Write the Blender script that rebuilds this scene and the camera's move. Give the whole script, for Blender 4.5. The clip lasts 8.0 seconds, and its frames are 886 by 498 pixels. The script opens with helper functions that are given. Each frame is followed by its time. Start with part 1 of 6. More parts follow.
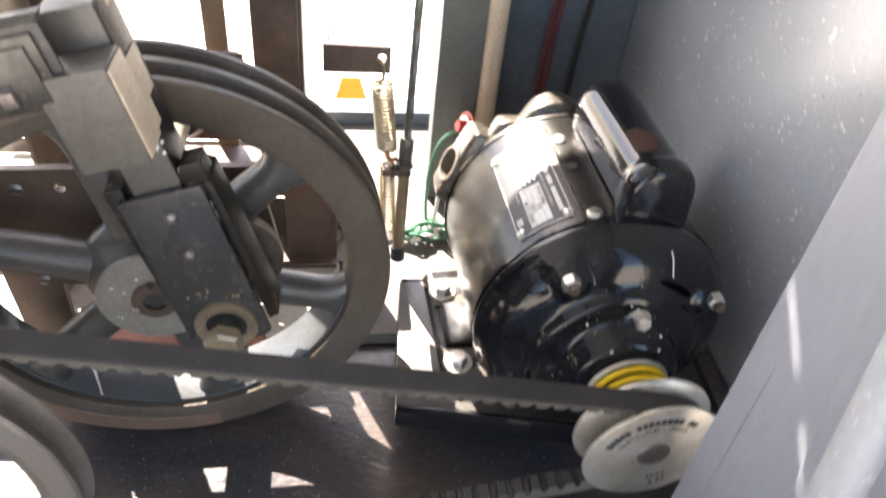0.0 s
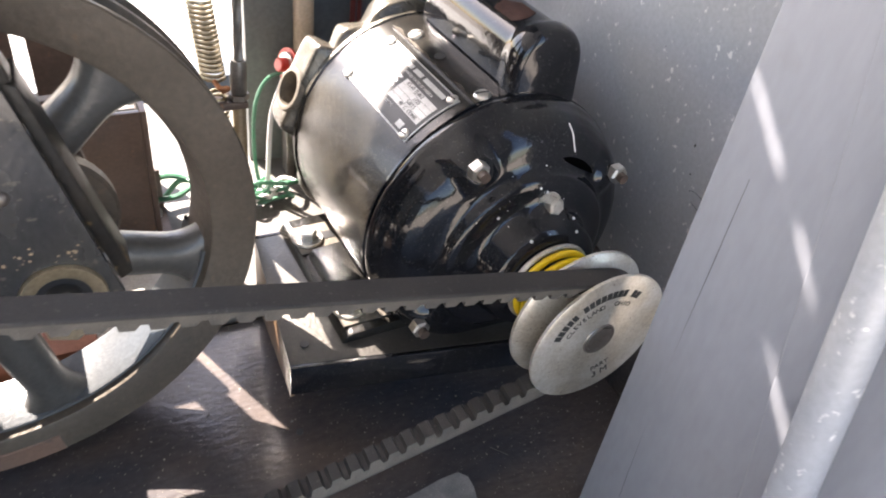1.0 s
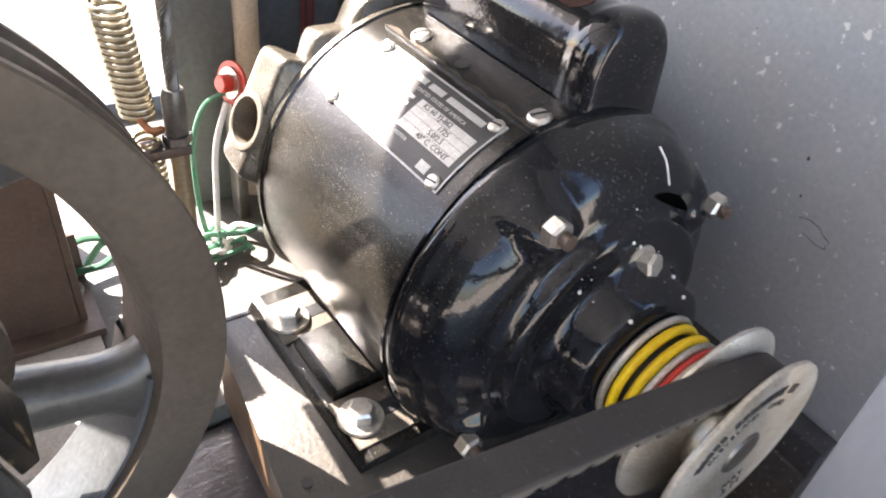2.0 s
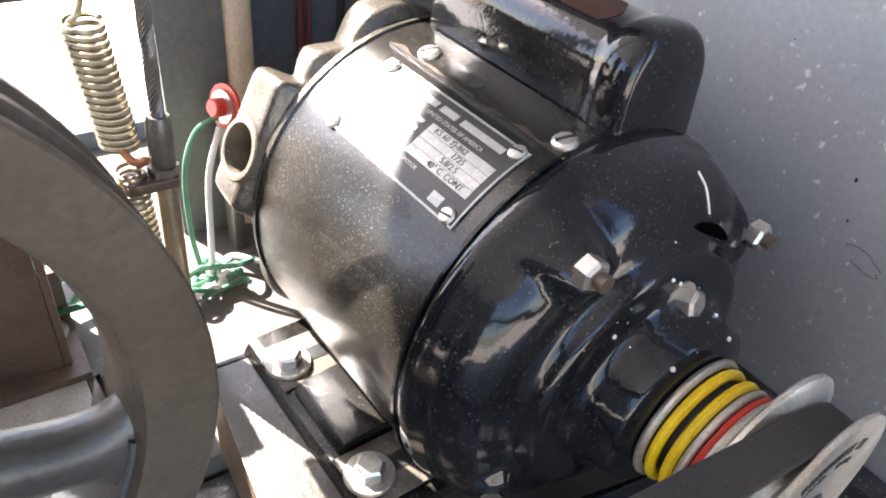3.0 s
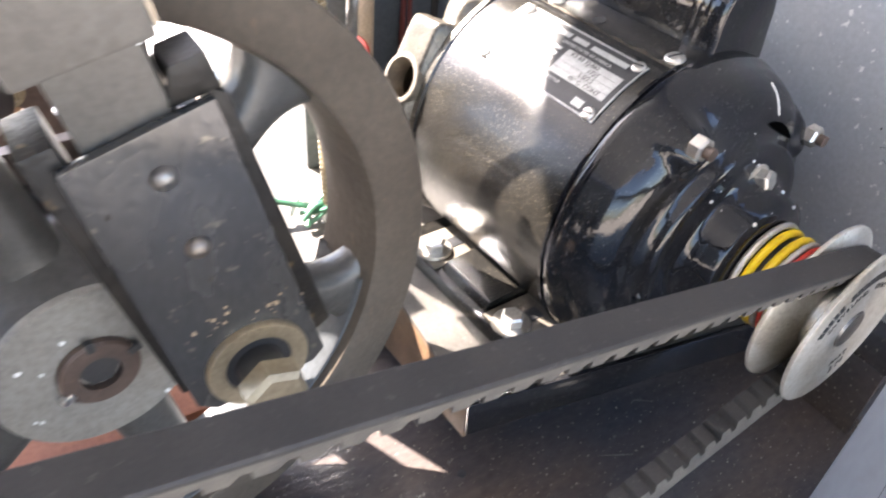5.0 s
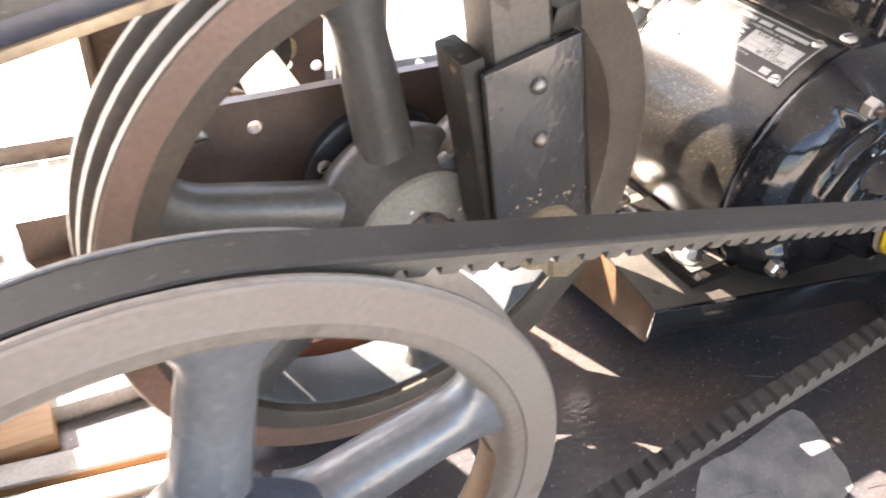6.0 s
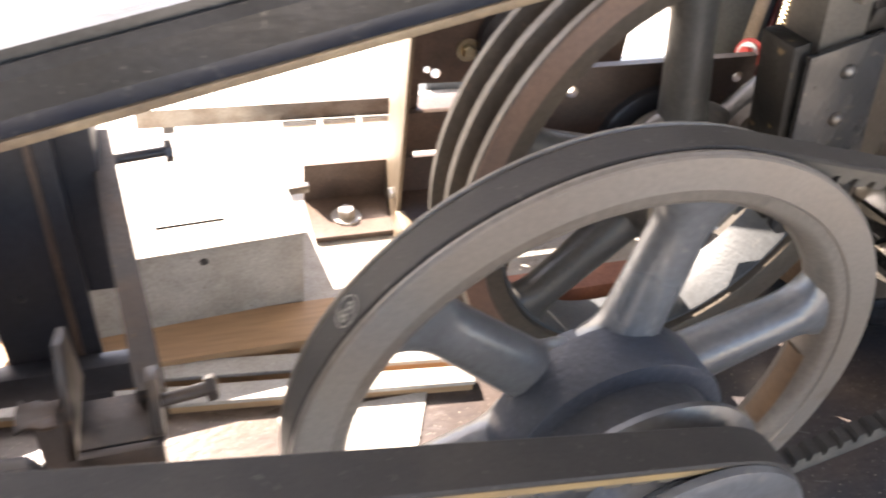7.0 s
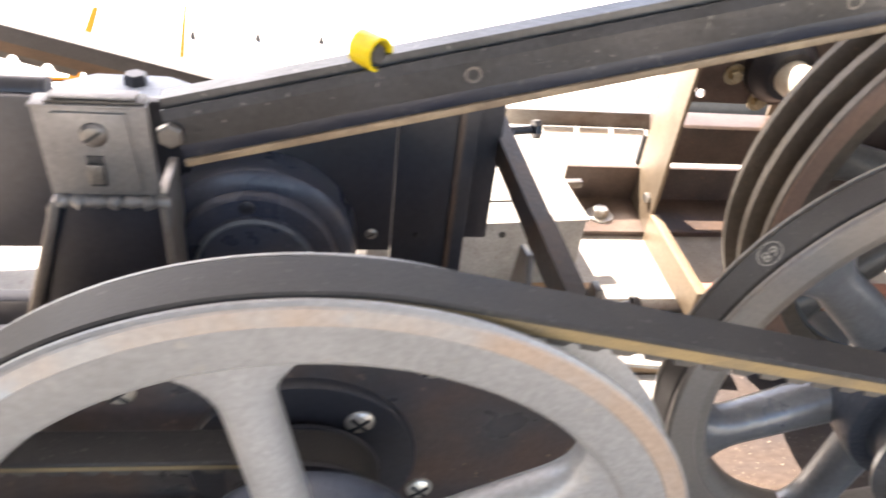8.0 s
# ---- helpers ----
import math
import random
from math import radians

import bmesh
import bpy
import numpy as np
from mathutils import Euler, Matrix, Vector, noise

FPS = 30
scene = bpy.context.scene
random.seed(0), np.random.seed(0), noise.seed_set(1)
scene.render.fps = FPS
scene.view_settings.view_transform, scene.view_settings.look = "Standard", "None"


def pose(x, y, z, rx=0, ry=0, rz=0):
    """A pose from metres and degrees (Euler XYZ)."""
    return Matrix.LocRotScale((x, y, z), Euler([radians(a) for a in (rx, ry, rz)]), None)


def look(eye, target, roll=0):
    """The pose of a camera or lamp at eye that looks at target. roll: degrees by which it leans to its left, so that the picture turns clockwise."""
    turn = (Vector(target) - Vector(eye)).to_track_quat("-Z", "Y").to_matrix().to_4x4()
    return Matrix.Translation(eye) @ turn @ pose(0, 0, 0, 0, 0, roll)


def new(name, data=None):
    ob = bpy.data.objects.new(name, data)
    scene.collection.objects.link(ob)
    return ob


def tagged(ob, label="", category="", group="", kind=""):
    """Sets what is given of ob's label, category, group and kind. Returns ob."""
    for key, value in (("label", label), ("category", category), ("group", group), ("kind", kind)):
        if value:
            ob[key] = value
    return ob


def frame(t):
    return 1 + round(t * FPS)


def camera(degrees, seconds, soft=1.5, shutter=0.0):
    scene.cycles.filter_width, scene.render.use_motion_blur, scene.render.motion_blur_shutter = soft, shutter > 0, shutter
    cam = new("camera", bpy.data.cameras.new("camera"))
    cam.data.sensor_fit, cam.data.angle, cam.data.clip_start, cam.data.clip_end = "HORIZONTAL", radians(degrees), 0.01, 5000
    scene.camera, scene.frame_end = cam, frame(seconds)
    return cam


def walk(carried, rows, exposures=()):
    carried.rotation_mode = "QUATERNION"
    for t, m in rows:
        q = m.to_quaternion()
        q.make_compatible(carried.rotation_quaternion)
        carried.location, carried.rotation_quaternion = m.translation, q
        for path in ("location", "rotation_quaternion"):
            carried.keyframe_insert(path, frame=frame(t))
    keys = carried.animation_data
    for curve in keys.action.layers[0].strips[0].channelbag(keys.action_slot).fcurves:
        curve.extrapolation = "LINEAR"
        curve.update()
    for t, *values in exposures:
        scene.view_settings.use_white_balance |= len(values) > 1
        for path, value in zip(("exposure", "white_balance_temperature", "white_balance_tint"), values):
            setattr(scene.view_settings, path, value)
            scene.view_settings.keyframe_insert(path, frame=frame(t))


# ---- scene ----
EXPOSURE = 3.0
ROOF_EDGE = 1.167
cam = camera(61.0, 8.0, 1.9, 0.35)
PATH = [
    (0, (0.0174, 0.0104, 0.5152), (0.1280, 0.6002, -0.0138), 6.65),
    (0.3, (-0.0225, -0.0124, 0.4737), (0.1649, 0.5646, -0.0478), 8.41),
    (0.5, (-0.0323, -0.0025, 0.4534), (0.2059, 0.5628, -0.0601), 9.23),
    (0.7, (-0.0360, 0.0061, 0.4395), (0.2465, 0.5597, -0.0641), 9.35),
    (1, (-0.0285, 0.0377, 0.4217), (0.2932, 0.5735, -0.0777), 8.81),
    (1.2, (-0.0274, 0.0622, 0.4063), (0.3115, 0.5863, -0.0941), 8.16),
    (1.5, (-0.0256, 0.1179, 0.3957), (0.3332, 0.6246, -0.1087), 7.57),
    (1.7, (-0.0158, 0.1451, 0.3834), (0.3536, 0.6433, -0.1218), 7.66),
    (2.8, (0.0010, 0.1993, 0.3531), (0.3844, 0.7060, -0.1330), 6.70),
    (3, (0.0056, 0.2003, 0.3542), (0.3871, 0.7070, -0.1334), 6.35),
    (3.5, (0.0085, 0.1952, 0.3615), (0.3880, 0.7030, -0.1264), 5.72),
    (4, (-0.0004, 0.1806, 0.3688), (0.3770, 0.6860, -0.1232), 5.37),
    (4.2, (-0.0157, 0.1720, 0.3707), (0.3597, 0.6756, -0.1247), 5.22),
    (5.3, (-0.1473, 0.1370, 0.3761), (0.2093, 0.6451, -0.1286), 5.67),
    (5.5, (-0.1788, 0.1272, 0.3805), (0.1688, 0.6423, -0.1233), 5.61),
    (5.8, (-0.2252, 0.1115, 0.3850), (0.1079, 0.6400, -0.1147), 5.78),
    (6, (-0.2407, 0.1047, 0.3892), (0.0793, 0.6397, -0.1122), 5.86),
    (6.2, (-0.2641, 0.0974, 0.3904), (0.0447, 0.6420, -0.1077), 5.98),
    (6.5, (-0.3051, 0.0846, 0.3899), (-0.0183, 0.6413, -0.1080), 6.26),
    (6.7, (-0.3327, 0.0795, 0.3898), (-0.0593, 0.6451, -0.1055), 6.86),
    (7, (-0.3806, 0.0670, 0.3896), (-0.1366, 0.6520, -0.0985), 7.49),
    (7.3, (-0.4228, 0.0563, 0.3923), (-0.2042, 0.6560, -0.0900), 7.82),
    (7.5, (-0.4521, 0.0455, 0.3935), (-0.2590, 0.6565, -0.0855), 7.62),
    (7.8, (-0.4892, 0.0297, 0.3932), (-0.3357, 0.6535, -0.0835), 7.66),
    (8, (-0.5123, 0.0199, 0.3916), (-0.3880, 0.6510, -0.0841), 7.23),
]
walk(cam, [(t, look(eye, target, roll)) for t, eye, target, roll in PATH], [(t, EXPOSURE + e, k, n) for t, e, k, n in ((0, 0.10, 7000, 17), (1.2, 0.18, 6900, 18), (1.7, 0.34, 6900, 18), (4, 0.35, 6500, 17), (5.5, 1.03, 7000, 19), (6, 0.94, 7300, 20), (6.5, 0.53, 7300, 20), (7, 0.08, 7350, 20), (8, 0.04, 7250, 19))])

# ---- world, sun, exposure ----
SUN_FROM = Vector((-0.43, 1.0, 0.96)).normalized()
world = bpy.data.worlds.new("world")
scene.world = world
world.use_nodes = True
wn = world.node_tree
sky = wn.nodes.new("ShaderNodeTexSky")
sky.sky_type, sky.sun_disc = "NISHITA", False
sky.sun_elevation = math.asin(SUN_FROM.z)
sky.sun_rotation = math.atan2(SUN_FROM.x, SUN_FROM.y)
wn.links.new(sky.outputs[0], wn.nodes["Background"].inputs[0])
wn.nodes["Background"].inputs[1].default_value = 0.10
sun_data = bpy.data.lights.new("sun", "SUN")
sun_data.energy, sun_data.angle, sun_data.color = 5.0, radians(0.4), (1.0, 0.95, 0.87)
sun = new("sun", sun_data)
sun.matrix_world = look(SUN_FROM * 3, (0, 0, 0))


# ---- materials ----
def material(name, base, rough=0.5, metal=0.0, second=None, amount=0.35, scale=40.0, fine=300.0, bump=0.15,
             spots=None, spot_amount=0.0, spot_scale=400.0, coat=0.0, stretch=(1, 1, 1), vary=0.0, rough_vary=0.12, grain_mix=0.35, gloss=0.5):
    m = bpy.data.materials.new(name)
    m.use_nodes = True
    t = m.node_tree
    n, ln = t.nodes, t.links
    b = n["Principled BSDF"]
    tc = n.new("ShaderNodeTexCoord")
    mp = n.new("ShaderNodeMapping")
    mp.inputs["Scale"].default_value = stretch
    ln.new(tc.outputs["Object"], mp.inputs[0])
    big, small = n.new("ShaderNodeTexNoise"), n.new("ShaderNodeTexNoise")
    big.inputs["Scale"].default_value, big.inputs["Detail"].default_value = scale, 6
    small.inputs["Scale"].default_value, small.inputs["Detail"].default_value = fine, 4
    for tex in (big, small):
        ln.new(mp.outputs[0], tex.inputs["Vector"])
    ramp = n.new("ShaderNodeMapRange")
    ramp.inputs[1].default_value, ramp.inputs[2].default_value = 0.38, 0.66
    ramp.inputs[4].default_value = amount
    ln.new(big.outputs[0], ramp.inputs[0])
    mix = n.new("ShaderNodeMix")
    mix.data_type = "RGBA"
    second = second or tuple(c * 0.55 for c in base)
    mix.inputs[6].default_value, mix.inputs[7].default_value = (*base, 1), (*second, 1)
    ln.new(ramp.outputs[0], mix.inputs[0])
    grain = n.new("ShaderNodeMix")
    grain.data_type, grain.blend_type = "RGBA", "OVERLAY"
    grain.inputs[0].default_value = grain_mix
    ln.new(mix.outputs[2], grain.inputs[6])
    ln.new(small.outputs[0], grain.inputs[7])
    colour = grain.outputs[2]
    if spots:
        sp = n.new("ShaderNodeTexNoise")
        sp.inputs["Scale"].default_value, sp.inputs["Detail"].default_value = spot_scale, 2
        ln.new(tc.outputs["Object"], sp.inputs["Vector"])
        sr = n.new("ShaderNodeMapRange")
        sr.inputs[1].default_value, sr.inputs[2].default_value = 0.66, 0.74
        sr.inputs[4].default_value = spot_amount
        ln.new(sp.outputs[0], sr.inputs[0])
        sm = n.new("ShaderNodeMix")
        sm.data_type = "RGBA"
        sm.inputs[7].default_value = (*spots, 1)
        ln.new(sr.outputs[0], sm.inputs[0])
        ln.new(colour, sm.inputs[6])
        colour = sm.outputs[2]
    if vary:
        info = n.new("ShaderNodeObjectInfo")
        hv = n.new("ShaderNodeHueSaturation")
        vr = n.new("ShaderNodeMapRange")
        vr.inputs[3].default_value, vr.inputs[4].default_value = 1 - vary, 1 + vary
        ln.new(info.outputs["Random"], vr.inputs[0])
        ln.new(vr.outputs[0], hv.inputs["Value"])
        ln.new(colour, hv.inputs["Color"])
        colour = hv.outputs[0]
    ln.new(colour, b.inputs["Base Color"])
    rr = n.new("ShaderNodeMapRange")
    rr.inputs[3].default_value, rr.inputs[4].default_value = max(0.03, rough - rough_vary), min(1, rough + rough_vary)
    ln.new(big.outputs[0], rr.inputs[0])
    ln.new(rr.outputs[0], b.inputs["Roughness"])
    b.inputs["Metallic"].default_value = metal
    b.inputs["Specular IOR Level"].default_value = gloss
    b.inputs["Coat Weight"].default_value = coat
    if bump:
        bp = n.new("ShaderNodeBump")
        bp.inputs["Strength"].default_value, bp.inputs["Distance"].default_value = bump, 0.001
        ln.new(small.outputs[0], bp.inputs["Height"])
        ln.new(bp.outputs[0], b.inputs["Normal"])
    return m


DARK_CAST = material("dark_cast_iron", (0.088, 0.071, 0.054), 0.48, 0.08, (0.058, 0.046, 0.035), 0.85, 20, 260, 0.50, (0.15, 0.105, 0.07), 0.45, 110, gloss=0.35)
GREY_CAST = material("grey_cast_iron", (0.116, 0.125, 0.136), 0.30, 0.3, (0.082, 0.080, 0.078), 0.7, 22, 340, 0.24,
                     (0.24, 0.21, 0.17), 0.25, 170, grain_mix=0.35)
MACHINED = material("worn_machined_rim", (0.190, 0.112, 0.080), 0.42, 0.1, (0.125, 0.088, 0.068), 0.9, 14, 450, 0.14, (0.080, 0.068, 0.058), 0.6, 70, grain_mix=0.3)
MACHINED_GREY = material("machined_grey_rim", (0.215, 0.200, 0.182), 0.32, 0.4, (0.180, 0.145, 0.115), 0.7, 7, 500, 0.08, (0.12, 0.085, 0.06), 0.4, 55, grain_mix=0.2)
RIM_TAN = material("tan_grey_cast_rim", (0.165, 0.150, 0.132), 0.38, 0.25, (0.118, 0.096, 0.078), 0.7, 16, 380, 0.16, (0.08, 0.07, 0.06), 0.4, 120)
FLANGE_BROWN = material("bare_rusty_flange", (0.140, 0.083, 0.045), 0.45, 0.1, (0.080, 0.048, 0.028), 0.8, 34, 360, 0.25, (0.28, 0.19, 0.10), 0.35, 160)
RUBBER = material("dusty_black_rubber", (0.027, 0.025, 0.024), 0.58, 0, (0.045, 0.041, 0.037), 0.7, 45, 900, 0.10, (0.11, 0.10, 0.09), 0.5, 400, gloss=0.3)
RUBBER_SIDE = material("frayed_belt_side", (0.092, 0.082, 0.068), 0.8, 0, (0.045, 0.041, 0.038), 0.7, 70, 1200, 0.5)
ENAMEL = material("black_enamel", (0.0055, 0.0062, 0.0085), 0.09, 0, (0.011, 0.0105, 0.010), 0.6, 25, 300, 0.075,
                  (0.30, 0.28, 0.24), 0.28, 1000, 0.0, rough_vary=0.04, gloss=0.40)
DUSTY_ENAMEL = material("dusty_black_enamel", (0.006, 0.0057, 0.0053), 0.19, 0, (0.016, 0.0145, 0.012), 0.85, 22, 1500, 0.20,
                        (0.44, 0.38, 0.28), 0.55, 1750, 0.1, rough_vary=0.07)
STEEL = material("bright_zinc_steel", (0.55, 0.535, 0.50), 0.36, 0.95, (0.40, 0.36, 0.30), 0.5, 120, 600, 0.15)
OLD_STEEL = material("dull_old_steel", (0.20, 0.19, 0.175), 0.42, 0.8, (0.12, 0.09, 0.07), 0.6, 60, 500, 0.25)
BAR_STEEL = material("dark_mill_steel_bar", (0.056, 0.055, 0.055), 0.34, 0.35, (0.032, 0.029, 0.025), 0.6, 24, 380, 0.2,
                     (0.35, 0.33, 0.28), 0.35, 260)
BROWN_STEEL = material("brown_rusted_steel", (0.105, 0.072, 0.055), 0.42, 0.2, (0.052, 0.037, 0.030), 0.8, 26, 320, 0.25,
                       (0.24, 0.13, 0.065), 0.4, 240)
DARK_STEEL = material("dark_painted_steel", (0.023, 0.025, 0.032), 0.36, 0.05, (0.040, 0.036, 0.036), 0.5, 20, 300, 0.15)
BLUE_BLACK = material("blue_black_plastic", (0.034, 0.042, 0.062), 0.30, 0, (0.062, 0.060, 0.066), 0.7, 30, 500, 0.15,
                      (0.16, 0.16, 0.16), 0.35, 400)
FLOOR_WOOD = material("dark_oily_wood", (0.040, 0.042, 0.049), 0.23, 0, (0.150, 0.098, 0.060), 0.55, 9, 260, 0.42,
                      (0.42, 0.38, 0.31), 0.6, 420, 0.0, (0.5, 1, 1), 0, 0.15)
PALE_PLATE = material("dirty_pale_plate", (0.40, 0.385, 0.355), 0.6, 0, (0.27, 0.25, 0.22), 0.7, 45, 500, 0.25,
                      (0.15, 0.12, 0.085), 0.5, 300)
WALL_PAINT = material("grey_painted_sheet", (0.41, 0.425, 0.445), 0.36, 0.15, (0.265, 0.295, 0.345), 1.0, 5, 320, 0.08,
                      (0.78, 0.78, 0.75), 0.9, 200, 0, (1, 1, 1), 0, 0.12, 0.18)
BOARD_PAINT = material("grey_painted_board", (0.272, 0.285, 0.318), 0.46, 0, (0.240, 0.252, 0.282), 0.5, 7, 240, 0.05,
                       (0.20, 0.195, 0.20), 0.15, 60, 0, (1, 1, 0.30), grain_mix=0.12)
POST_PAINT = material("grey_green_painted_post", (0.115, 0.122, 0.116), 0.5, 0, (0.088, 0.092, 0.088), 0.6, 12, 260, 0.1)
BLUE_PAINT = material("slate_blue_painted_panel", (0.085, 0.105, 0.125), 0.5, 0, (0.06, 0.07, 0.085), 0.6, 10, 240, 0.1)
CLAMP_STEEL = material("dull_clamp_plate", (0.20, 0.19, 0.18), 0.42, 0.4, (0.13, 0.12, 0.11), 0.7, 30, 400, 0.2, (0.36, 0.33, 0.3), 0.3, 260)
SCRATCHED = material("scratched_dark_plate", (0.046, 0.045, 0.048), 0.30, 0.1, (0.085, 0.052, 0.038), 0.7, 22, 340, 0.15, (0.24, 0.17, 0.12), 0.3, 160)
STAINED = material("stained_clamp_steel", (0.105, 0.10, 0.09), 0.40, 0.5, (0.030, 0.025, 0.020), 0.9, 42, 400, 0.3,
                   (0.30, 0.25, 0.17), 0.4, 180)
ALUMINIUM = material("brushed_aluminium", (0.62, 0.60, 0.545), 0.40, 0.75, (0.40, 0.345, 0.255), 0.75, 42, 600, 0.12,
                     (0.13, 0.10, 0.065), 0.6, 520)
PALE_CAST = material("pale_worn_cast_iron", (0.285, 0.283, 0.275), 0.38, 0.25, (0.205, 0.200, 0.192), 0.7, 14, 520, 0.22,
                     (0.38, 0.34, 0.28), 0.3, 150, grain_mix=0.32)
BLUE_CAST = material("blue_black_cast_iron", (0.034, 0.042, 0.058), 0.34, 0.0, (0.055, 0.060, 0.068), 0.5, 40, 420, 0.4,
                     (0.2, 0.2, 0.2), 0.2, 500, gloss=0.4)
DUST_CAST = material("dust_covered_casting", (0.105, 0.094, 0.076), 0.28, 0.45, (0.030, 0.027, 0.022), 0.85, 40, 700, 0.35,
                     (0.40, 0.35, 0.26), 0.45, 1200, 0.1)
RING_WEAR = material("orange_brown_worn_ring", (0.335, 0.255, 0.195), 0.45, 0.2, (0.285, 0.282, 0.272), 1.0, 26, 450, 0.10,
                     (0.27, 0.31, 0.34), 0.75, 60, grain_mix=0.3)
# dusty grey that stands in for light reflected onto the bed
GREY_LIGHT = material("grey_dust_film", (0.235, 0.228, 0.215), 0.5, 0, (0.120, 0.122, 0.122), 0.85, 45, 900, 0.2, (0.42, 0.41, 0.38), 0.6, 500)
SPOKE_CAST = material("grey_olive_cast_spoke", (0.068, 0.066, 0.061), 0.36, 0.1, (0.046, 0.042, 0.037), 0.7, 16, 320, 0.35, (0.13, 0.105, 0.08), 0.35, 150)
DECK_WHITE = material("sun_bleached_white_paint", (0.74, 0.72, 0.68), 0.6, 0, (0.66, 0.63, 0.58), 0.6, 5, 120, 0.1)
HUB_FACE = material("tan_grey_machined_face", (0.27, 0.255, 0.225), 0.38, 0.45, (0.20, 0.185, 0.16), 0.6, 50, 500, 0.12)
BRICK_RED = material("red_brown_block", (0.30, 0.13, 0.085), 0.7, 0, (0.2, 0.09, 0.06), 0.7, 30, 300, 0.3)
ARM_BAR = material("brown_grey_arm_tube", (0.112, 0.102, 0.088), 0.45, 0.2, (0.074, 0.066, 0.056), 0.7, 20, 400, 0.2, (0.075, 0.070, 0.062), 0.4, 120)
INNER_BLUE = material("blue_grey_gloss_paint", (0.080, 0.087, 0.092), 0.34, 0.05, (0.055, 0.057, 0.058), 0.7, 26, 340, 0.25, (0.18, 0.17, 0.16), 0.25, 200)
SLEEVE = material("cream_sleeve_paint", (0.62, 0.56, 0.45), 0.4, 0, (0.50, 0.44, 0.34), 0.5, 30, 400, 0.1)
ARM_STEEL = material("dark_scuffed_arm_steel", (0.044, 0.045, 0.046), 0.27, 0.35, (0.066, 0.062, 0.056), 0.8, 30, 380, 0.25,
                     (0.26, 0.23, 0.17), 0.35, 210, stretch=(1, 1, 0.5))
SLIDE_STEEL = material("worn_slide_steel", (0.066, 0.060, 0.051), 0.36, 0.25, (0.030, 0.027, 0.024), 0.8, 26, 420, 0.25, (0.16, 0.14, 0.11), 0.4, 320)
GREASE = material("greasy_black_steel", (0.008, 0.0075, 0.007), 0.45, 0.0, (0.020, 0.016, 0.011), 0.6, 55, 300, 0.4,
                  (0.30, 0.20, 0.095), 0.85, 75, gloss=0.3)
BRASS = material("yellowed_steel_washer", (0.42, 0.35, 0.24), 0.35, 0.8, (0.3, 0.24, 0.16), 0.5, 80, 500, 0.1)
CABLE_STEEL = material("grey_wire_rope", (0.155, 0.148, 0.135), 0.40, 0.6, (0.085, 0.075, 0.062), 0.6, 120, 700, 0.2)
SPRING = material("yellow_zinc_spring", (0.38, 0.32, 0.21), 0.32, 0.9, (0.22, 0.17, 0.10), 0.6, 160, 500, 0.1)
YELLOW = material("yellow_plastic", (0.80, 0.56, 0.01), 0.35, 0, (0.62, 0.42, 0.01), 0.4, 70, 600, 0.1)
RED = material("red_plastic", (0.52, 0.035, 0.02), 0.4, 0, (0.35, 0.03, 0.02), 0.4, 60, 500, 0.1)
GREEN = material("green_wire", (0.045, 0.17, 0.095), 0.4, 0, (0.10, 0.20, 0.14), 0.6, 160, 500, 0.05)
WHITE = material("white_plastic", (0.72, 0.71, 0.68), 0.5, 0, (0.58, 0.56, 0.52), 0.4, 60, 500, 0.05)
BLACK = material("black_plastic", (0.016, 0.016, 0.017), 0.5, 0, (0.03, 0.03, 0.03), 0.4, 60, 500, 0.1)
MAROON = material("dark_red_cable", (0.13, 0.03, 0.03), 0.5, 0, (0.08, 0.02, 0.02), 0.4, 60, 500, 0.05)
TAN_WOOD = material("bare_tan_wood", (0.42, 0.27, 0.15), 0.65, 0, (0.30, 0.18, 0.10), 0.8, 22, 260, 0.2,
                    None, 0, 400, 0, (0.12, 1, 1))
RUST_LIP = material("rust_tan_lip", (0.30, 0.22, 0.135), 0.6, 0.1, (0.16, 0.11, 0.07), 0.8, 40, 400, 0.3)
BLUE_STRIP = material("blue_black_gloss_strip", (0.015, 0.019, 0.031), 0.36, 0.1, (0.03, 0.032, 0.038), 0.5, 40, 400, 0.1, (0.14, 0.13, 0.12), 0.3, 180)
DARK_RUST = material("dark_steel_with_rust", (0.028, 0.024, 0.023), 0.42, 0.1, (0.065, 0.038, 0.021), 0.7, 38, 320, 0.25, (0.17, 0.10, 0.045), 0.4, 240)
ORANGE = material("orange_paint", (0.17, 0.062, 0.010), 0.9, 0, (0.13, 0.045, 0.007), 0.5, 20, 300, 0.1, gloss=0.0)
FLANK_TAN = material("tan_worn_belt_flank", (0.26, 0.185, 0.085), 0.75, 0, (0.15, 0.115, 0.07), 0.7, 60, 1100, 0.4)
FEED_GREY = material("grey_feed_belt_back", (0.072, 0.066, 0.062), 0.7, 0, (0.055, 0.05, 0.046), 0.6, 40, 700, 0.1)
FEED_TAN = material("orange_tan_feed_belt", (0.105, 0.060, 0.030), 0.75, 0, (0.07, 0.042, 0.024), 0.7, 40, 700, 0.2)
PALE_BLUE = material("pale_blue_paint", (0.46, 0.50, 0.56), 0.7, 0, (0.38, 0.42, 0.48), 0.5, 30, 400, 0.1)
DIRTY_TAN = material("dirty_tan_primer", (0.115, 0.095, 0.070), 0.7, 0, (0.060, 0.050, 0.038), 0.8, 90, 700, 0.4, (0.30, 0.27, 0.21), 0.6, 500)
RUST_PATCH = material("flaked_rust_patch", (0.105, 0.048, 0.036), 0.7, 0, (0.065, 0.032, 0.026), 0.7, 120, 900, 0.3)
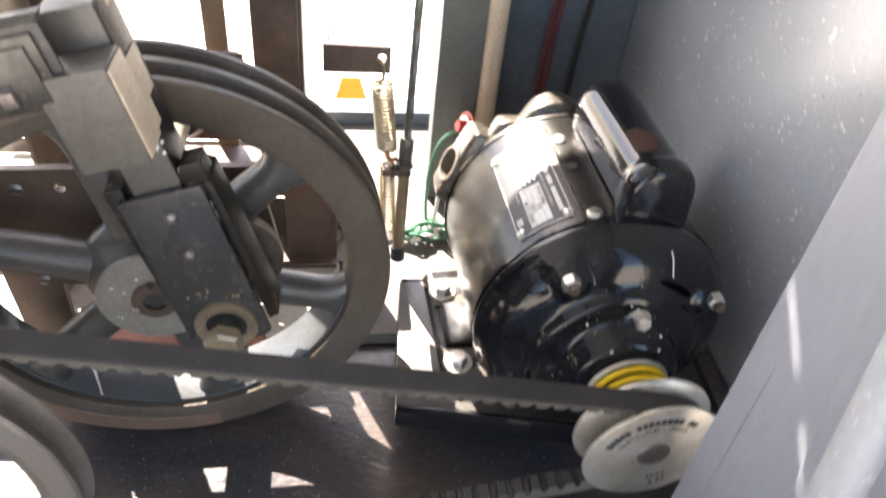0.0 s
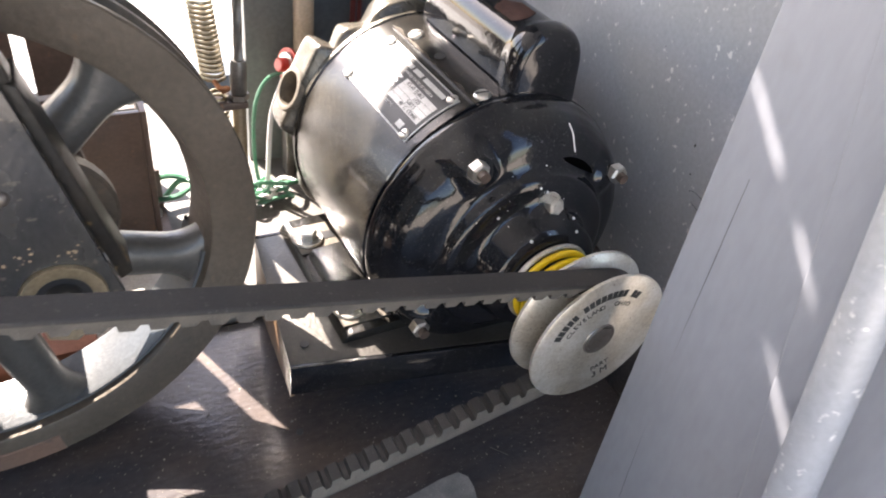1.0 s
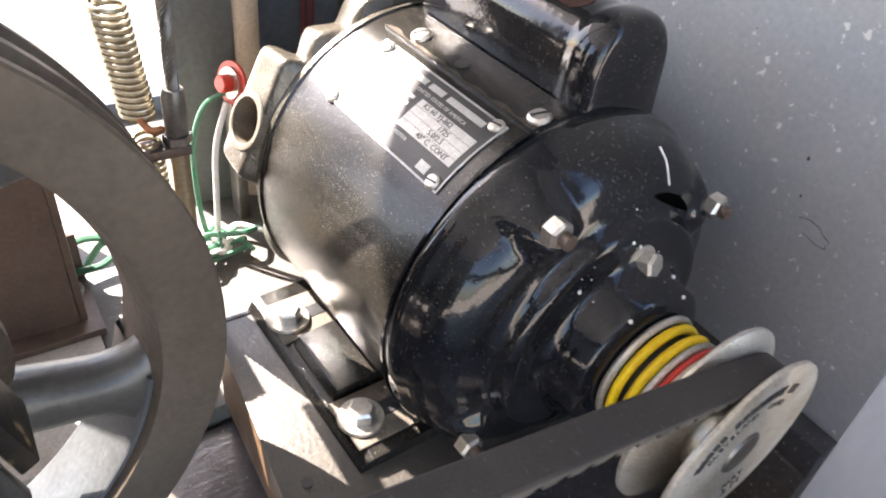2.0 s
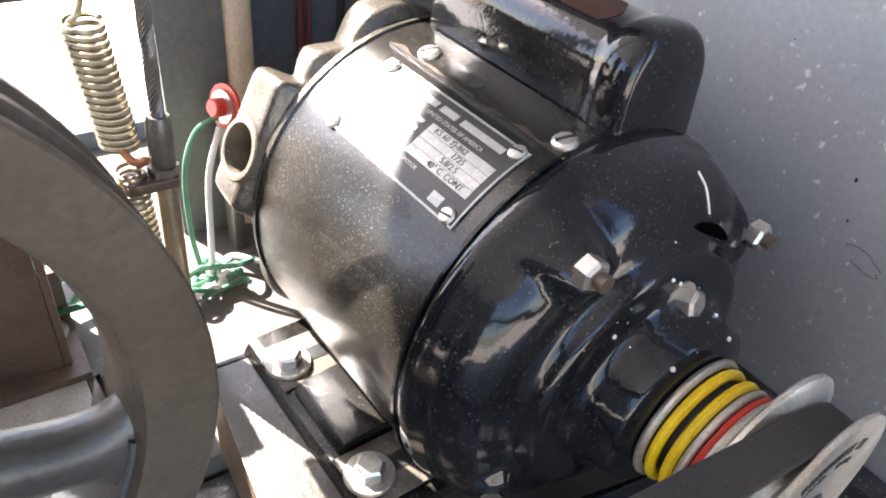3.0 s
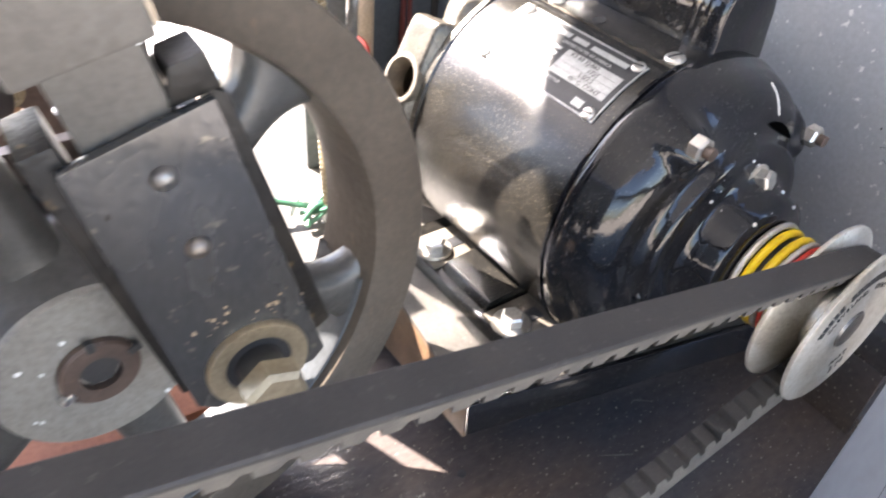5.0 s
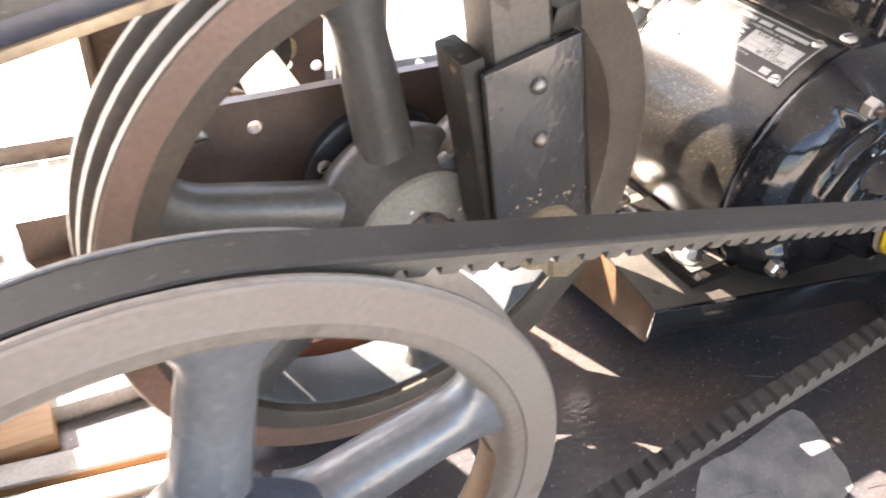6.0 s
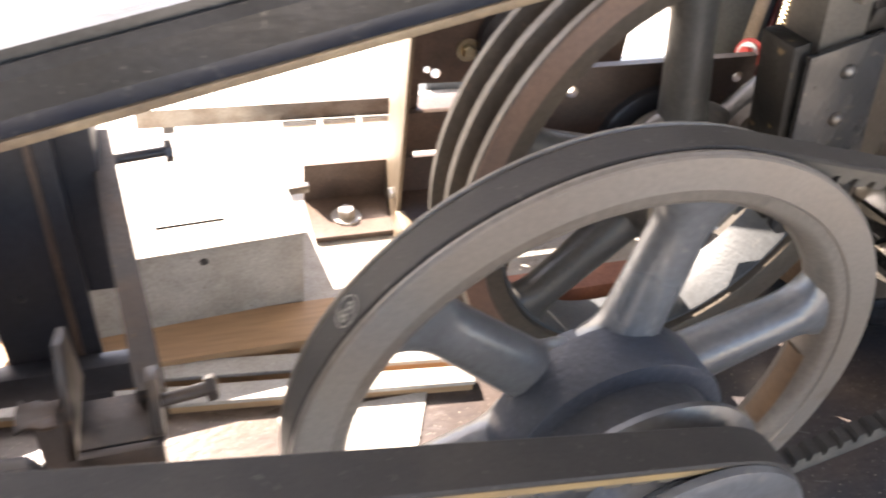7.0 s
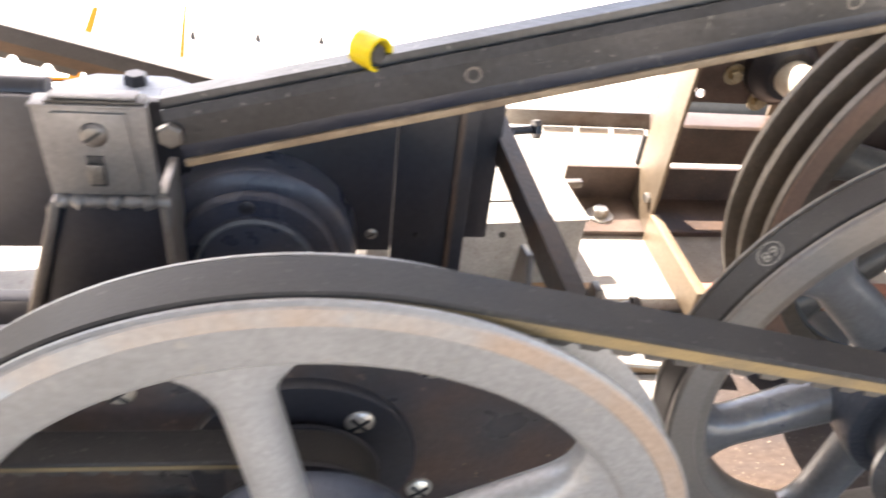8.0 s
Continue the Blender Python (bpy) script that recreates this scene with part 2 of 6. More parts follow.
CONCRETE = material("pale_concrete", (0.62, 0.56, 0.48), 0.85, 0, (0.54, 0.48, 0.41), 0.7, 3, 60, 0.2)
INK = material("black_print", (0.02, 0.02, 0.02), 0.6, 0, (0.04, 0.04, 0.035), 0.3, 200, 900, 0)
SILVER_PRINT = material("silver_print", (0.36, 0.36, 0.345), 0.45, 0.4, (0.27, 0.265, 0.25), 0.4, 200, 900, 0)
DULL_PRINT = material("worn_pale_print", (0.26, 0.245, 0.21), 0.6, 0, (0.12, 0.11, 0.10), 0.7, 300, 900, 0)
CREAM = material("cream_paint", (0.54, 0.44, 0.33), 0.55, 0, (0.40, 0.31, 0.21), 0.6, 40, 400, 0.1)
DIRTY_DECK = material("dirty_grey_deck_plate", (0.092, 0.084, 0.073), 0.55, 0.1, (0.058, 0.053, 0.046), 0.8, 30, 420, 0.3,
                      (0.17, 0.155, 0.13), 0.45, 200)
# frame steel with warm sunlight put into its colour
SUNLIT_TAN = material("tan_primed_steel", (0.165, 0.128, 0.086), 0.5, 0.1, (0.105, 0.078, 0.052), 0.7, 24, 400, 0.2, (0.08, 0.052, 0.034), 0.5, 110)
HOLLOW = material("unlit_hollow", (0.003, 0.003, 0.003), 0.9, 0, (0.002, 0.002, 0.002), 0.2, 60, 300, 0, gloss=0.0)


# ---- shape helpers ----
def link(name, bm, mat, smooth=35):
    bmesh.ops.recalc_face_normals(bm, faces=bm.faces)
    me = bpy.data.meshes.new(name)
    bm.to_mesh(me)
    bm.free()
    me.materials.append(mat)
    for p in me.polygons:
        p.use_smooth = True
    me.set_sharp_from_angle(angle=radians(smooth))
    return new(name, me)


def origin(ob):
    v = Vector((0, 0, 0))
    while ob:
        v += ob.location
        ob = ob.parent
    return v


def thing(name, at, label, category, group="", kind=""):
    ob = new(name)
    ob.empty_display_size = 0.02
    ob.location = at
    return tagged(ob, label, category, group, kind)


def part(name, bm, mat, parent, label="", smooth=35):
    """A bmesh in world coordinates becomes one mesh under its thing or part."""
    bmesh.ops.translate(bm, verts=bm.verts, vec=-origin(parent))
    ob = link(name, bm, mat, smooth)
    ob.parent = parent
    return tagged(ob, label)


def single(name, bm, mat, label, category, group="", kind="", smooth=35):
    return tagged(link(name, bm, mat, smooth), label, category, group, kind)


def box(bm, lo, hi, bevel=0.0, m=None):
    r = bmesh.ops.create_cube(bm, size=1.0)
    vs = r["verts"]
    c = [(a + b) / 2 for a, b in zip(lo, hi)]
    s = [abs(b - a) for a, b in zip(lo, hi)]
    bmesh.ops.scale(bm, vec=s, verts=vs)
    bmesh.ops.translate(bm, vec=c, verts=vs)
    if bevel:
        es = list({e for v in vs for e in v.link_edges})
        out = bmesh.ops.bevel(bm, geom=es, offset=bevel, segments=2, affect="EDGES", profile=0.6)
        vs = list({v for f in out["faces"] for v in f.verts} | {v for v in vs if v.is_valid})
    if m is not None:
        bmesh.ops.transform(bm, matrix=m, verts=vs)
    return bm


def boxed(lo, hi, bevel=0.0, m=None):
    return box(bmesh.new(), lo, hi, bevel, m)


def prism(bm, outline, axis, a, b, bevel=0.0):
    """A flat outline drawn out along an axis (0, 1 or 2) from a to b."""
    def at(p, h):
        q = list(p)
        q.insert(axis, h)
        return q
    lo = [bm.verts.new(at(p, a)) for p in outline]
    hi = [bm.verts.new(at(p, b)) for p in outline]
    n = len(outline)
    bm.faces.new(lo)
    bm.faces.new(hi[::-1])
    for i in range(n):
        bm.faces.new((lo[i], hi[i], hi[(i + 1) % n], lo[(i + 1) % n]))
    if bevel:
        es = list({e for v in lo + hi for e in v.link_edges})
        bmesh.ops.bevel(bm, geom=es, offset=bevel, segments=2, affect="EDGES", profile=0.6)
    return bm


def pierced(outline, holes, y0, y1, seg=14):
    """A flat plate in the x-z plane between two depths, with round holes (x, z, radius) through it."""
    bm = bmesh.new()
    loops = [outline] + [[(x + r * math.cos(2 * math.pi * k / seg), z + r * math.sin(2 * math.pi * k / seg)) for k in range(seg)] for x, z, r in holes]
    for loop in loops:
        vs = [bm.verts.new((x, y0, z)) for x, z in loop]
        for a, b in zip(vs, vs[1:] + vs[:1]):
            bm.edges.new((a, b))
    bmesh.ops.triangle_fill(bm, edges=bm.edges[:], use_beauty=True)
    made = bmesh.ops.extrude_face_region(bm, geom=bm.faces[:])
    bmesh.ops.translate(bm, verts=[v for v in made["geom"] if isinstance(v, bmesh.types.BMVert)], vec=(0, y1 - y0, 0))
    return bm


def lathe(bm, profile, c=(0, 0), seg=64, closed=True, start=0.0, turn=2 * math.pi):
    """Rows of (radius, y) turned round the line x = c[0], z = c[1] along y."""
    full = abs(turn - 2 * math.pi) < 1e-6
    count = seg if full else seg + 1
    rings = []
    for i in range(count):
        a = start + turn * i / seg
        rings.append([bm.verts.new((c[0] + r * math.cos(a), y, c[1] + r * math.sin(a))) for r, y in profile])
    n = len(profile)
    for i in range(seg):
        p, q = rings[i], rings[(i + 1) % count]
        for j in range(n if closed else n - 1):
            k = (j + 1) % n
            bm.faces.new((p[j], p[k], q[k], q[j]))
    if not closed:
        for j in (0, n - 1):
            if profile[j][0] > 1e-5 and full:
                bm.faces.new([r[j] for r in rings])
    return bm


def tube(bm, points, r, seg=10, caps=True):
    pts = [Vector(p) for p in points]
    rings, side = [], None
    for i, p in enumerate(pts):
        d = (pts[min(i + 1, len(pts) - 1)] - pts[max(i - 1, 0)]).normalized()
        if side is None:
            side = d.orthogonal().normalized()
        side = (side - d * side.dot(d)).normalized()
        up = d.cross(side)
        rr = r[i] if isinstance(r, (list, tuple)) else r
        rings.append([bm.verts.new(p + rr * (math.cos(2 * math.pi * k / seg) * side + math.sin(2 * math.pi * k / seg) * up))
                      for k in range(seg)])
    for a, b in zip(rings, rings[1:]):
        for k in range(seg):
            bm.faces.new((a[k], a[(k + 1) % seg], b[(k + 1) % seg], b[k]))
    if caps:
        bm.faces.new(rings[0][::-1])
        bm.faces.new(rings[-1])
    return bm


def smooth_path(points, steps=8):
    """A soft curve through the points."""
    p = [Vector(q) for q in points]
    p = [2 * p[0] - p[1]] + p + [2 * p[-1] - p[-2]]
    out = []
    for i in range(1, len(p) - 2):
        for k in range(steps):
            t = k / steps
            out.append(0.5 * (2 * p[i] + (p[i + 1] - p[i - 1]) * t + (2 * p[i - 1] - 5 * p[i] + 4 * p[i + 1] - p[i + 2]) * t * t
                              + (3 * p[i] - p[i - 1] - 3 * p[i + 1] + p[i + 2]) * t ** 3))
    return out + [p[-2]]


def facing(at, way):
    """A pose whose z points along way."""
    return Matrix.Translation(at) @ Vector(way).to_track_quat("Z", "Y").to_matrix().to_4x4()


MESHES = {}


def shared(key, maker, mat):
    if key not in MESHES:
        ob = link(key, maker(), mat, 30)
        MESHES[key] = ob.data
        bpy.data.objects.remove(ob)
    return MESHES[key]


def place(name, me, m, parent, label=""):
    ob = new(name, me)
    ob.parent = parent
    ob.matrix_local = Matrix.Translation(-origin(parent)) @ m
    return tagged(ob, label)


def hex_bolt_mesh(size, head, washer):
    bm = bmesh.new()
    if washer:
        r = bmesh.ops.create_cone(bm, cap_ends=True, segments=28, radius1=size * 1.65, radius2=size * 1.6, depth=washer)
        bmesh.ops.translate(bm, vec=(0, 0, washer / 2), verts=r["verts"])
    r = bmesh.ops.create_cone(bm, cap_ends=True, segments=6, radius1=size, radius2=size, depth=head * 0.8)
    bmesh.ops.translate(bm, vec=(0, 0, washer + head * 0.4), verts=r["verts"])
    r = bmesh.ops.create_cone(bm, cap_ends=True, segments=6, radius1=size, radius2=size * 0.82, depth=head * 0.2)
    bmesh.ops.translate(bm, vec=(0, 0, washer + head * 0.9), verts=r["verts"])
    return bm


def bolt(parent, at, way, size=0.006, head=0.005, washer=0.0012, mat=None, name="bolt", label="", spin=0.0):
    mat = mat or STEEL
    me = shared(f"hex_{size}_{head}_{washer}_{mat.name}", lambda: hex_bolt_mesh(size, head, washer), mat)
    return place(name, me, facing(at, way) @ pose(0, 0, 0, 0, 0, spin), parent, label)


def screw_mesh(r, h, cross):
    bm = bmesh.new()
    prof = [(r, 0), (r * 0.96, h * 0.45), (r * 0.72, h * 0.85), (r * 0.3, h)]
    rings = [[bm.verts.new((a * math.cos(k * math.pi / 8), a * math.sin(k * math.pi / 8), z)) for k in range(16)] for a, z in prof]
    for p, q in zip(rings, rings[1:]):
        for k in range(16):
            bm.faces.new((p[k], p[(k + 1) % 16], q[(k + 1) % 16], q[k]))
    bm.faces.new(rings[0][::-1])
    bm.faces.new(rings[-1])
    return bm


def screw(parent, at, way, r=0.004, h=0.002, mat=None, cross=True, spin=30.0, name="screw", label=""):
    """A round-headed screw with a dark slot or cross in its head."""
    mat = mat or STEEL
    me = shared(f"screw_{r}_{h}_{mat.name}", lambda: screw_mesh(r, h, cross), mat)
    m = facing(at, way) @ pose(0, 0, 0, 0, 0, spin)
    ob = place(name, me, m, parent, label)

    def slot():
        bm = boxed((-r * 0.75, -r * 0.13, h * 0.72), (r * 0.75, r * 0.13, h * 1.04))
        if cross:
            box(bm, (-r * 0.13, -r * 0.75, h * 0.72), (r * 0.13, r * 0.75, h * 1.05))
        return bm
    sl = shared(f"slot_{r}_{h}_{cross}", slot, BLACK)
    s = new("slot", sl)
    s.parent = ob
    return ob


def letters(text, size, mat, name, parent, m, label="", extrude=0.00012, spread=1.0):
    """Raised lettering with Blender's own font, centred on the pose m."""
    cu = bpy.data.curves.new("lettering", "FONT")
    cu.body, cu.size, cu.extrude, cu.align_x, cu.align_y, cu.space_character = text, size, extrude, "CENTER", "CENTER", spread
    cu.resolution_u = 2
    tmp = new("lettering", cu)
    bpy.context.view_layer.update()
    dg = bpy.context.evaluated_depsgraph_get()
    me = bpy.data.meshes.new_from_object(tmp.evaluated_get(dg))
    bpy.data.objects.remove(tmp)
    me.materials.clear()
    me.materials.append(mat)
    return place(name, me, m, parent, label)


# ---- wheels and belts ----
def spoke(c, ang, r0, r1, y, wide, deep, wide_end, flare):
    """A tapered cast spoke with swelling roots, from radius r0 to r1."""
    bm = bmesh.new()
    u = Vector((math.cos(ang), 0, math.sin(ang)))
    v = Vector((-math.sin(ang), 0, math.cos(ang)))
    rings, steps, seg = [], 24, 14
    for i in range(steps + 1):
        t = i / steps
        r = r0 + (r1 - r0) * t
        w = wide + (wide_end - wide) * t
        w += flare * (max(0, 1 - t / 0.18) ** 2 * 0.7 + max(0, (t - 0.70) / 0.30) ** 2.8 * 1.5)
        d = deep * (1 - 0.16 * t) + flare * 0.2 * max(0, 1 - t / 0.15) ** 2
        ring = []
        for k in range(seg):
            a = 2 * math.pi * k / seg
            ca, sa = math.cos(a), math.sin(a)
            ca, sa = math.copysign(abs(ca) ** 0.8, ca), math.copysign(abs(sa) ** 0.8, sa)
            ring.append(bm.verts.new(Vector((c[0], y, c[1])) + u * r + v * (w / 2 * ca) + Vector((0, d / 2 * sa, 0))))
        rings.append(ring)
    for p, q in zip(rings, rings[1:]):
        for k in range(seg):
            bm.faces.new((p[k], p[(k + 1) % seg], q[(k + 1) % seg], q[k]))
    bm.faces.new(rings[0][::-1])
    bm.faces.new(rings[-1])
    return bm


def belt_path(c1, r1, c2, r2, step):
    """Points and outward ways of an open belt round two circles, in x and z."""
    c1, c2 = Vector(c1), Vector(c2)
    d = c2 - c1
    base, L = math.atan2(d.y, d.x), d.length
    off = math.acos((r1 - r2) / L)
    segs = [("arc", c1, r1, base + off, base - off + 2 * math.pi), ("line", base - off),
            ("arc", c2, r2, base - off, base + off), ("line", base + off)]
    out = []
    for s in segs:
        if s[0] == "arc":
            n = max(8, int(abs(s[4] - s[3]) * s[2] / step))
            for i in range(n):
                a = s[3] + (s[4] - s[3]) * i / n
                w = Vector((math.cos(a), math.sin(a)))
                out.append((s[1] + w * s[2], w))
        else:
            w = Vector((math.cos(s[1]), math.sin(s[1])))
            a, b = (c1 + w * r1, c2 + w * r2) if s is segs[1] else (c2 + w * r2, c1 + w * r1)
            n = max(2, int((b - a).length / step))
            out += [(a + (b - a) * i / n, w) for i in range(n)]
    return out


def belt(name, c1, r1, c2, r2, ya, yb, label, wide=0.0152, low=0.0105, thick=0.0096, pitch=0.0105, notch=0.62, back=None, flank=None, cap=0.0016, tooth=5):
    """A notched V-belt: r1 and r2 reach its outer face; it runs at depth ya on the first wheel and yb on the second."""
    pts = belt_path(c1, r1, c2, r2, pitch / 8)
    pts = pts[:len(pts) - len(pts) % 8]
    rope = thing(name, (c1[0], ya, c1[1]), label, "belt")
    top, side = bmesh.new(), bmesh.new()
    n = len(pts)
    rows, rows2 = [], []
    for i, (p, w) in enumerate(pts):
        y = ya + (yb - ya) * min(1, max(0, (p.x - c1[0]) / (c2[0] - c1[0])))
        j = noise.noise(Vector((p.x * 60, p.y * 60, y * 10))) * 0.0002
        rows.append([top.verts.new((p.x + w.x * h, y + o, p.y + w.y * h)) for o, h in
                     ((-wide / 2 + 0.0006, 0), (wide / 2 - 0.0006, 0), (wide / 2, -0.0006), (wide / 2, -cap), (-wide / 2, -cap), (-wide / 2, -0.0006))])
        deep = thick + j if i % 8 < tooth else thick * notch + j
        f = (wide - low) / 2 * deep / thick
        mid = cap + (thick * notch - cap) * 0.9
        g = (wide - low) / 2 * mid / thick
        rows2.append([side.verts.new((p.x + w.x * h, y + o, p.y + w.y * h)) for o, h in
                      ((-wide / 2, -cap - 0.00002), (wide / 2, -cap - 0.00002), (wide / 2 - g, -mid), (wide / 2 - f, -deep), (-wide / 2 + f, -deep), (-wide / 2 + g, -mid))])
    for rws, b in ((rows, top), (rows2, side)):
        m = len(rws[0])
        for i in range(n):
            a, q = rws[i], rws[(i + 1) % n]
            for k in range(m):
                f = b.faces.new((a[k], a[(k + 1) % m], q[(k + 1) % m], q[k]))
                f.material_index = (0, 2, 0, 1, 0, 2)[k] if b is side else 0
    part("outer_band", top, back or RUBBER, rope, "smooth dusty black back")
    core = part("toothed_core", side, RUBBER_SIDE, rope, "brownish frayed side with notches")
    core.data.materials.append(RUBBER)
    core.data.materials.append(flank or RUBBER_SIDE)
    return rope


def rim_profile(R, y0, y1, inner, grooves, deep=0.011, lip=0.004):
    """The cross-section of a sheave rim with V grooves; the web side lies at inner."""
    w = y1 - y0
    out = [(inner + 0.001, y0 + 0.001), (inner + 0.003, y0), (R - 0.001, y0), (R, y0 + 0.001)]
    g = (w - 2 * lip - (grooves - 1) * lip) / grooves
    y = y0 + lip
    for k in range(grooves):
        out += [(R, y), (R - deep, y + g * 0.26), (R - deep, y + g * 0.74), (R, y + g)]
        y += g + lip
    out += [(R, y1 - 0.001), (R - 0.001, y1), (inner + 0.003, y1), (inner + 0.001, y1 - 0.001), (inner - 0.002, (y0 + y1) / 2 + w * 0.2),
            (inner - 0.002, (y0 + y1) / 2 - w * 0.2)]
    return out


def band(r0, r1, y, c, h=0.0006):
    bm = bmesh.new()
    lathe(bm, [(r0, y), (r0 + 0.0006, y - h), (r1 - 0.0006, y - h), (r1, y)], c, 128)
    return bm


# ---- the setting ----
def slab(name, lo, hi, mat, label, category, bevel=0.0):
    return single(name, boxed(lo, hi, bevel), mat, label, category, kind="structure")


slab("ground", (-30, -30, -0.62), (30, 30, -0.55), CONCRETE, "pale sunlit concrete ground around the machine", "ground")
slab("floor", (-0.80, -0.40, -0.03), (0.345, 0.455, 0.0), FLOOR_WOOD, "dark oil-stained wooden machine bed with scratches", "floor")
slab("deck_back", (0.0205, 0.459, -0.03), (0.345, 0.80, 0.012), DIRTY_DECK, "dirty grey plate deck behind the motor in sunlight", "floor", 0.001)
slab("deck_left", (-0.80, 0.459, -0.03), (0.0200, 0.80, 0.012), PALE_PLATE, "pale dirty plate deck behind the flywheel in sunlight", "floor", 0.001)
slab("curb", (-0.12, 0.803, -0.06), (0.345, 0.835, 0.028), BLUE_PAINT, "slate blue painted edge rail of the deck", "trim", 0.003)
slab("ledge", (-1.30, 0.838, -0.06), (0.345, 1.75, -0.022), DECK_WHITE, "sun-bleached white deck beyond the rail", "ledge", 0.002)
slab("skirt", (-0.80, -0.38, -0.56), (0.345, 0.80, -0.034), DARK_STEEL, "dark plain base under the machine bed", "base")
slab("wall_right", (0.312, 0.16, 0.0), (0.345, 0.70, 0.93), WALL_PAINT, "grey painted sheet wall with pale spots", "wall", 0.002)
# unseen wall, added to keep open sky light off the glossy black parts
slab("wall_left", (-1.40, -0.80, -0.03), (-1.38, 0.45, 0.93), BLUE_PAINT, "unseen plain wall added to block light from the left", "wall")
slab("wall_back", (0.155, 0.706, 0.0), (0.345, 0.73, 0.93), BLUE_PAINT, "slate blue painted back panel in shade", "wall")
# unseen sheets that set the sun's shadow edge; their slits make light stripes
roof = thing("ceiling", (-0.5, 0.4, 0.932), "unseen roof sheets added to shade the machine, with two light slits", "ceiling", kind="structure")
# the last, longer sheet on the left is added to shade the flywheel
for x0, x1, y0, y1 in ((-1.35, 0.345, -0.80, 0.8690), (-1.35, -0.101, 0.8690, 0.8742), (-0.072, 0.345, 0.8690, 0.8742), (-1.35, 0.345, 0.8742, 0.9105),
                       (-1.35, -0.138, 0.9105, 0.9160), (-0.115, 0.345, 0.9105, 0.9160), (-1.35, 0.345, 0.9160, ROOF_EDGE), (-1.35, -0.33, ROOF_EDGE, ROOF_EDGE + 0.085)):
    part("roof_sheet", boxed((x0, y0, 0.932), (x1, y1, 0.9335)), WALL_PAINT, roof)

post = thing("corner_post", (0.15, 0.66, 0.0), "grey painted corner post standing on the deck", "post", kind="structure")
part("post_face", prism(bmesh.new(), [(0.1125, 0.655), (0.1540, 0.650), (0.156, 0.657), (0.174, 0.666), (0.176, 0.703), (0.116, 0.703)], 2, 0.012, 0.93, 0.002), POST_PAINT, post)
# tan stands in for sunlight along the grey post's edge
part("rounded_edge", tube(bmesh.new(), [(0.1635, 0.6590, 0.012), (0.1635, 0.6590, 0.93)], 0.0115, 24), CREAM, post, "rounded front edge, coloured tan for the sun on it")

# boards and rail at the front of the right side
panel = thing("side_board", (0.215, 0.1, 0.0), "grey painted upright boards with a long crack", "board", kind="structure")
part("board", prism(bmesh.new(), [(0.207, 0.222), (0.2145, -0.02), (0.236, -0.02), (0.236, 0.222)], 2, 0.0, 0.93, 0.0025), BOARD_PAINT, panel, "wide grey board with a crack along its grain")
bm = bmesh.new()
prism(bm, [(0.112, 0.0), (0.193, 0.40), (0.30, 0.93), (-0.02, 0.93), (-0.02, 0.0)], 0, 0.2062, 0.2140, 0.002)
part("overlap_board", bm, BOARD_PAINT, panel, "second board set proud of the first")
crack = smooth_path([(0.2080, 0.1950, 0.040), (0.2079, 0.1975, 0.075), (0.2079, 0.2000, 0.125), (0.2078, 0.2025, 0.175), (0.2077, 0.2030, 0.215), (0.2077, 0.2038, 0.27)], 6)
part("crack", tube(bmesh.new(), crack, 0.00022, 5), BLACK, panel, "thin dark crack in the paint")
rail = thing("hand_rail", (0.19, 0.1, 0.0), "round grey painted metal rail leaning beside the boards", "rail", kind="structure")
part("pipe", tube(bmesh.new(), [(0.190, 0.090, 0.0), (0.190, 0.115, 0.169), (0.190, 0.129, 0.260), (0.190, 0.23, 0.93)], 0.0085, 20), WALL_PAINT, rail)

# ---- large flywheel with crank ----
AC = (-0.0985, 0.1590)
wheel_a = thing("flywheel", (AC[0], 0.371, AC[1]), "dark cast-iron two-groove flywheel with six spokes", "wheel")
part("rim", lathe(bmesh.new(), rim_profile(0.1520, 0.371, 0.417, 0.1255, 2, 0.012, 0.005), AC, 128), DARK_CAST, wheel_a, "grooved rim with worn dark paint")
bm = lathe(bmesh.new(), [(0.1375, 0.3709), (0.1381, 0.3701), (0.1507, 0.3701), (0.1513, 0.3709)], AC, 90, True, radians(84), radians(196))
bmesh.ops.holes_fill(bm, edges=[e for e in bm.edges if e.is_boundary])
part("worn_ring", bm, MACHINED, wheel_a, "rust-brown worn part of the rim face")
for k in range(6):
    part("spoke", spoke(AC, radians(43.5 + 60 * k), 0.028, 0.1285, 0.389, 0.029, 0.026, 0.021, 0.022), SPOKE_CAST, wheel_a)
# blue-grey arc puts the sky's reflection into the rim's inner colour
part("inner_rim", lathe(bmesh.new(), [(0.1228, 0.3775), (0.1234, 0.3765), (0.1250, 0.3765), (0.1250, 0.4150), (0.1228, 0.4140)], AC, 60, True, radians(198), radians(150)), INNER_BLUE, wheel_a, "low inside of the rim, coloured with the sky's reflection")
part("hub", lathe(bmesh.new(), [(0.0, 0.362), (0.0352, 0.362), (0.0360, 0.3632), (0.0360, 0.372), (0.034, 0.378), (0.034, 0.412), (0.0, 0.412)], AC, 64, False), HUB_FACE, wheel_a, "round machined hub face")
part("boss", lathe(bmesh.new(), [(0.0, 0.3650), (0.0362, 0.3650), (0.0385, 0.3710), (0.0410, 0.3780), (0.0450, 0.3835), (0.0475, 0.3880), (0.0475, 0.3930), (0.0450, 0.3990), (0.0380, 0.4030), (0.0, 0.4060)], AC, 64, False), SPOKE_CAST, wheel_a, "cast boss behind the hub", 60)
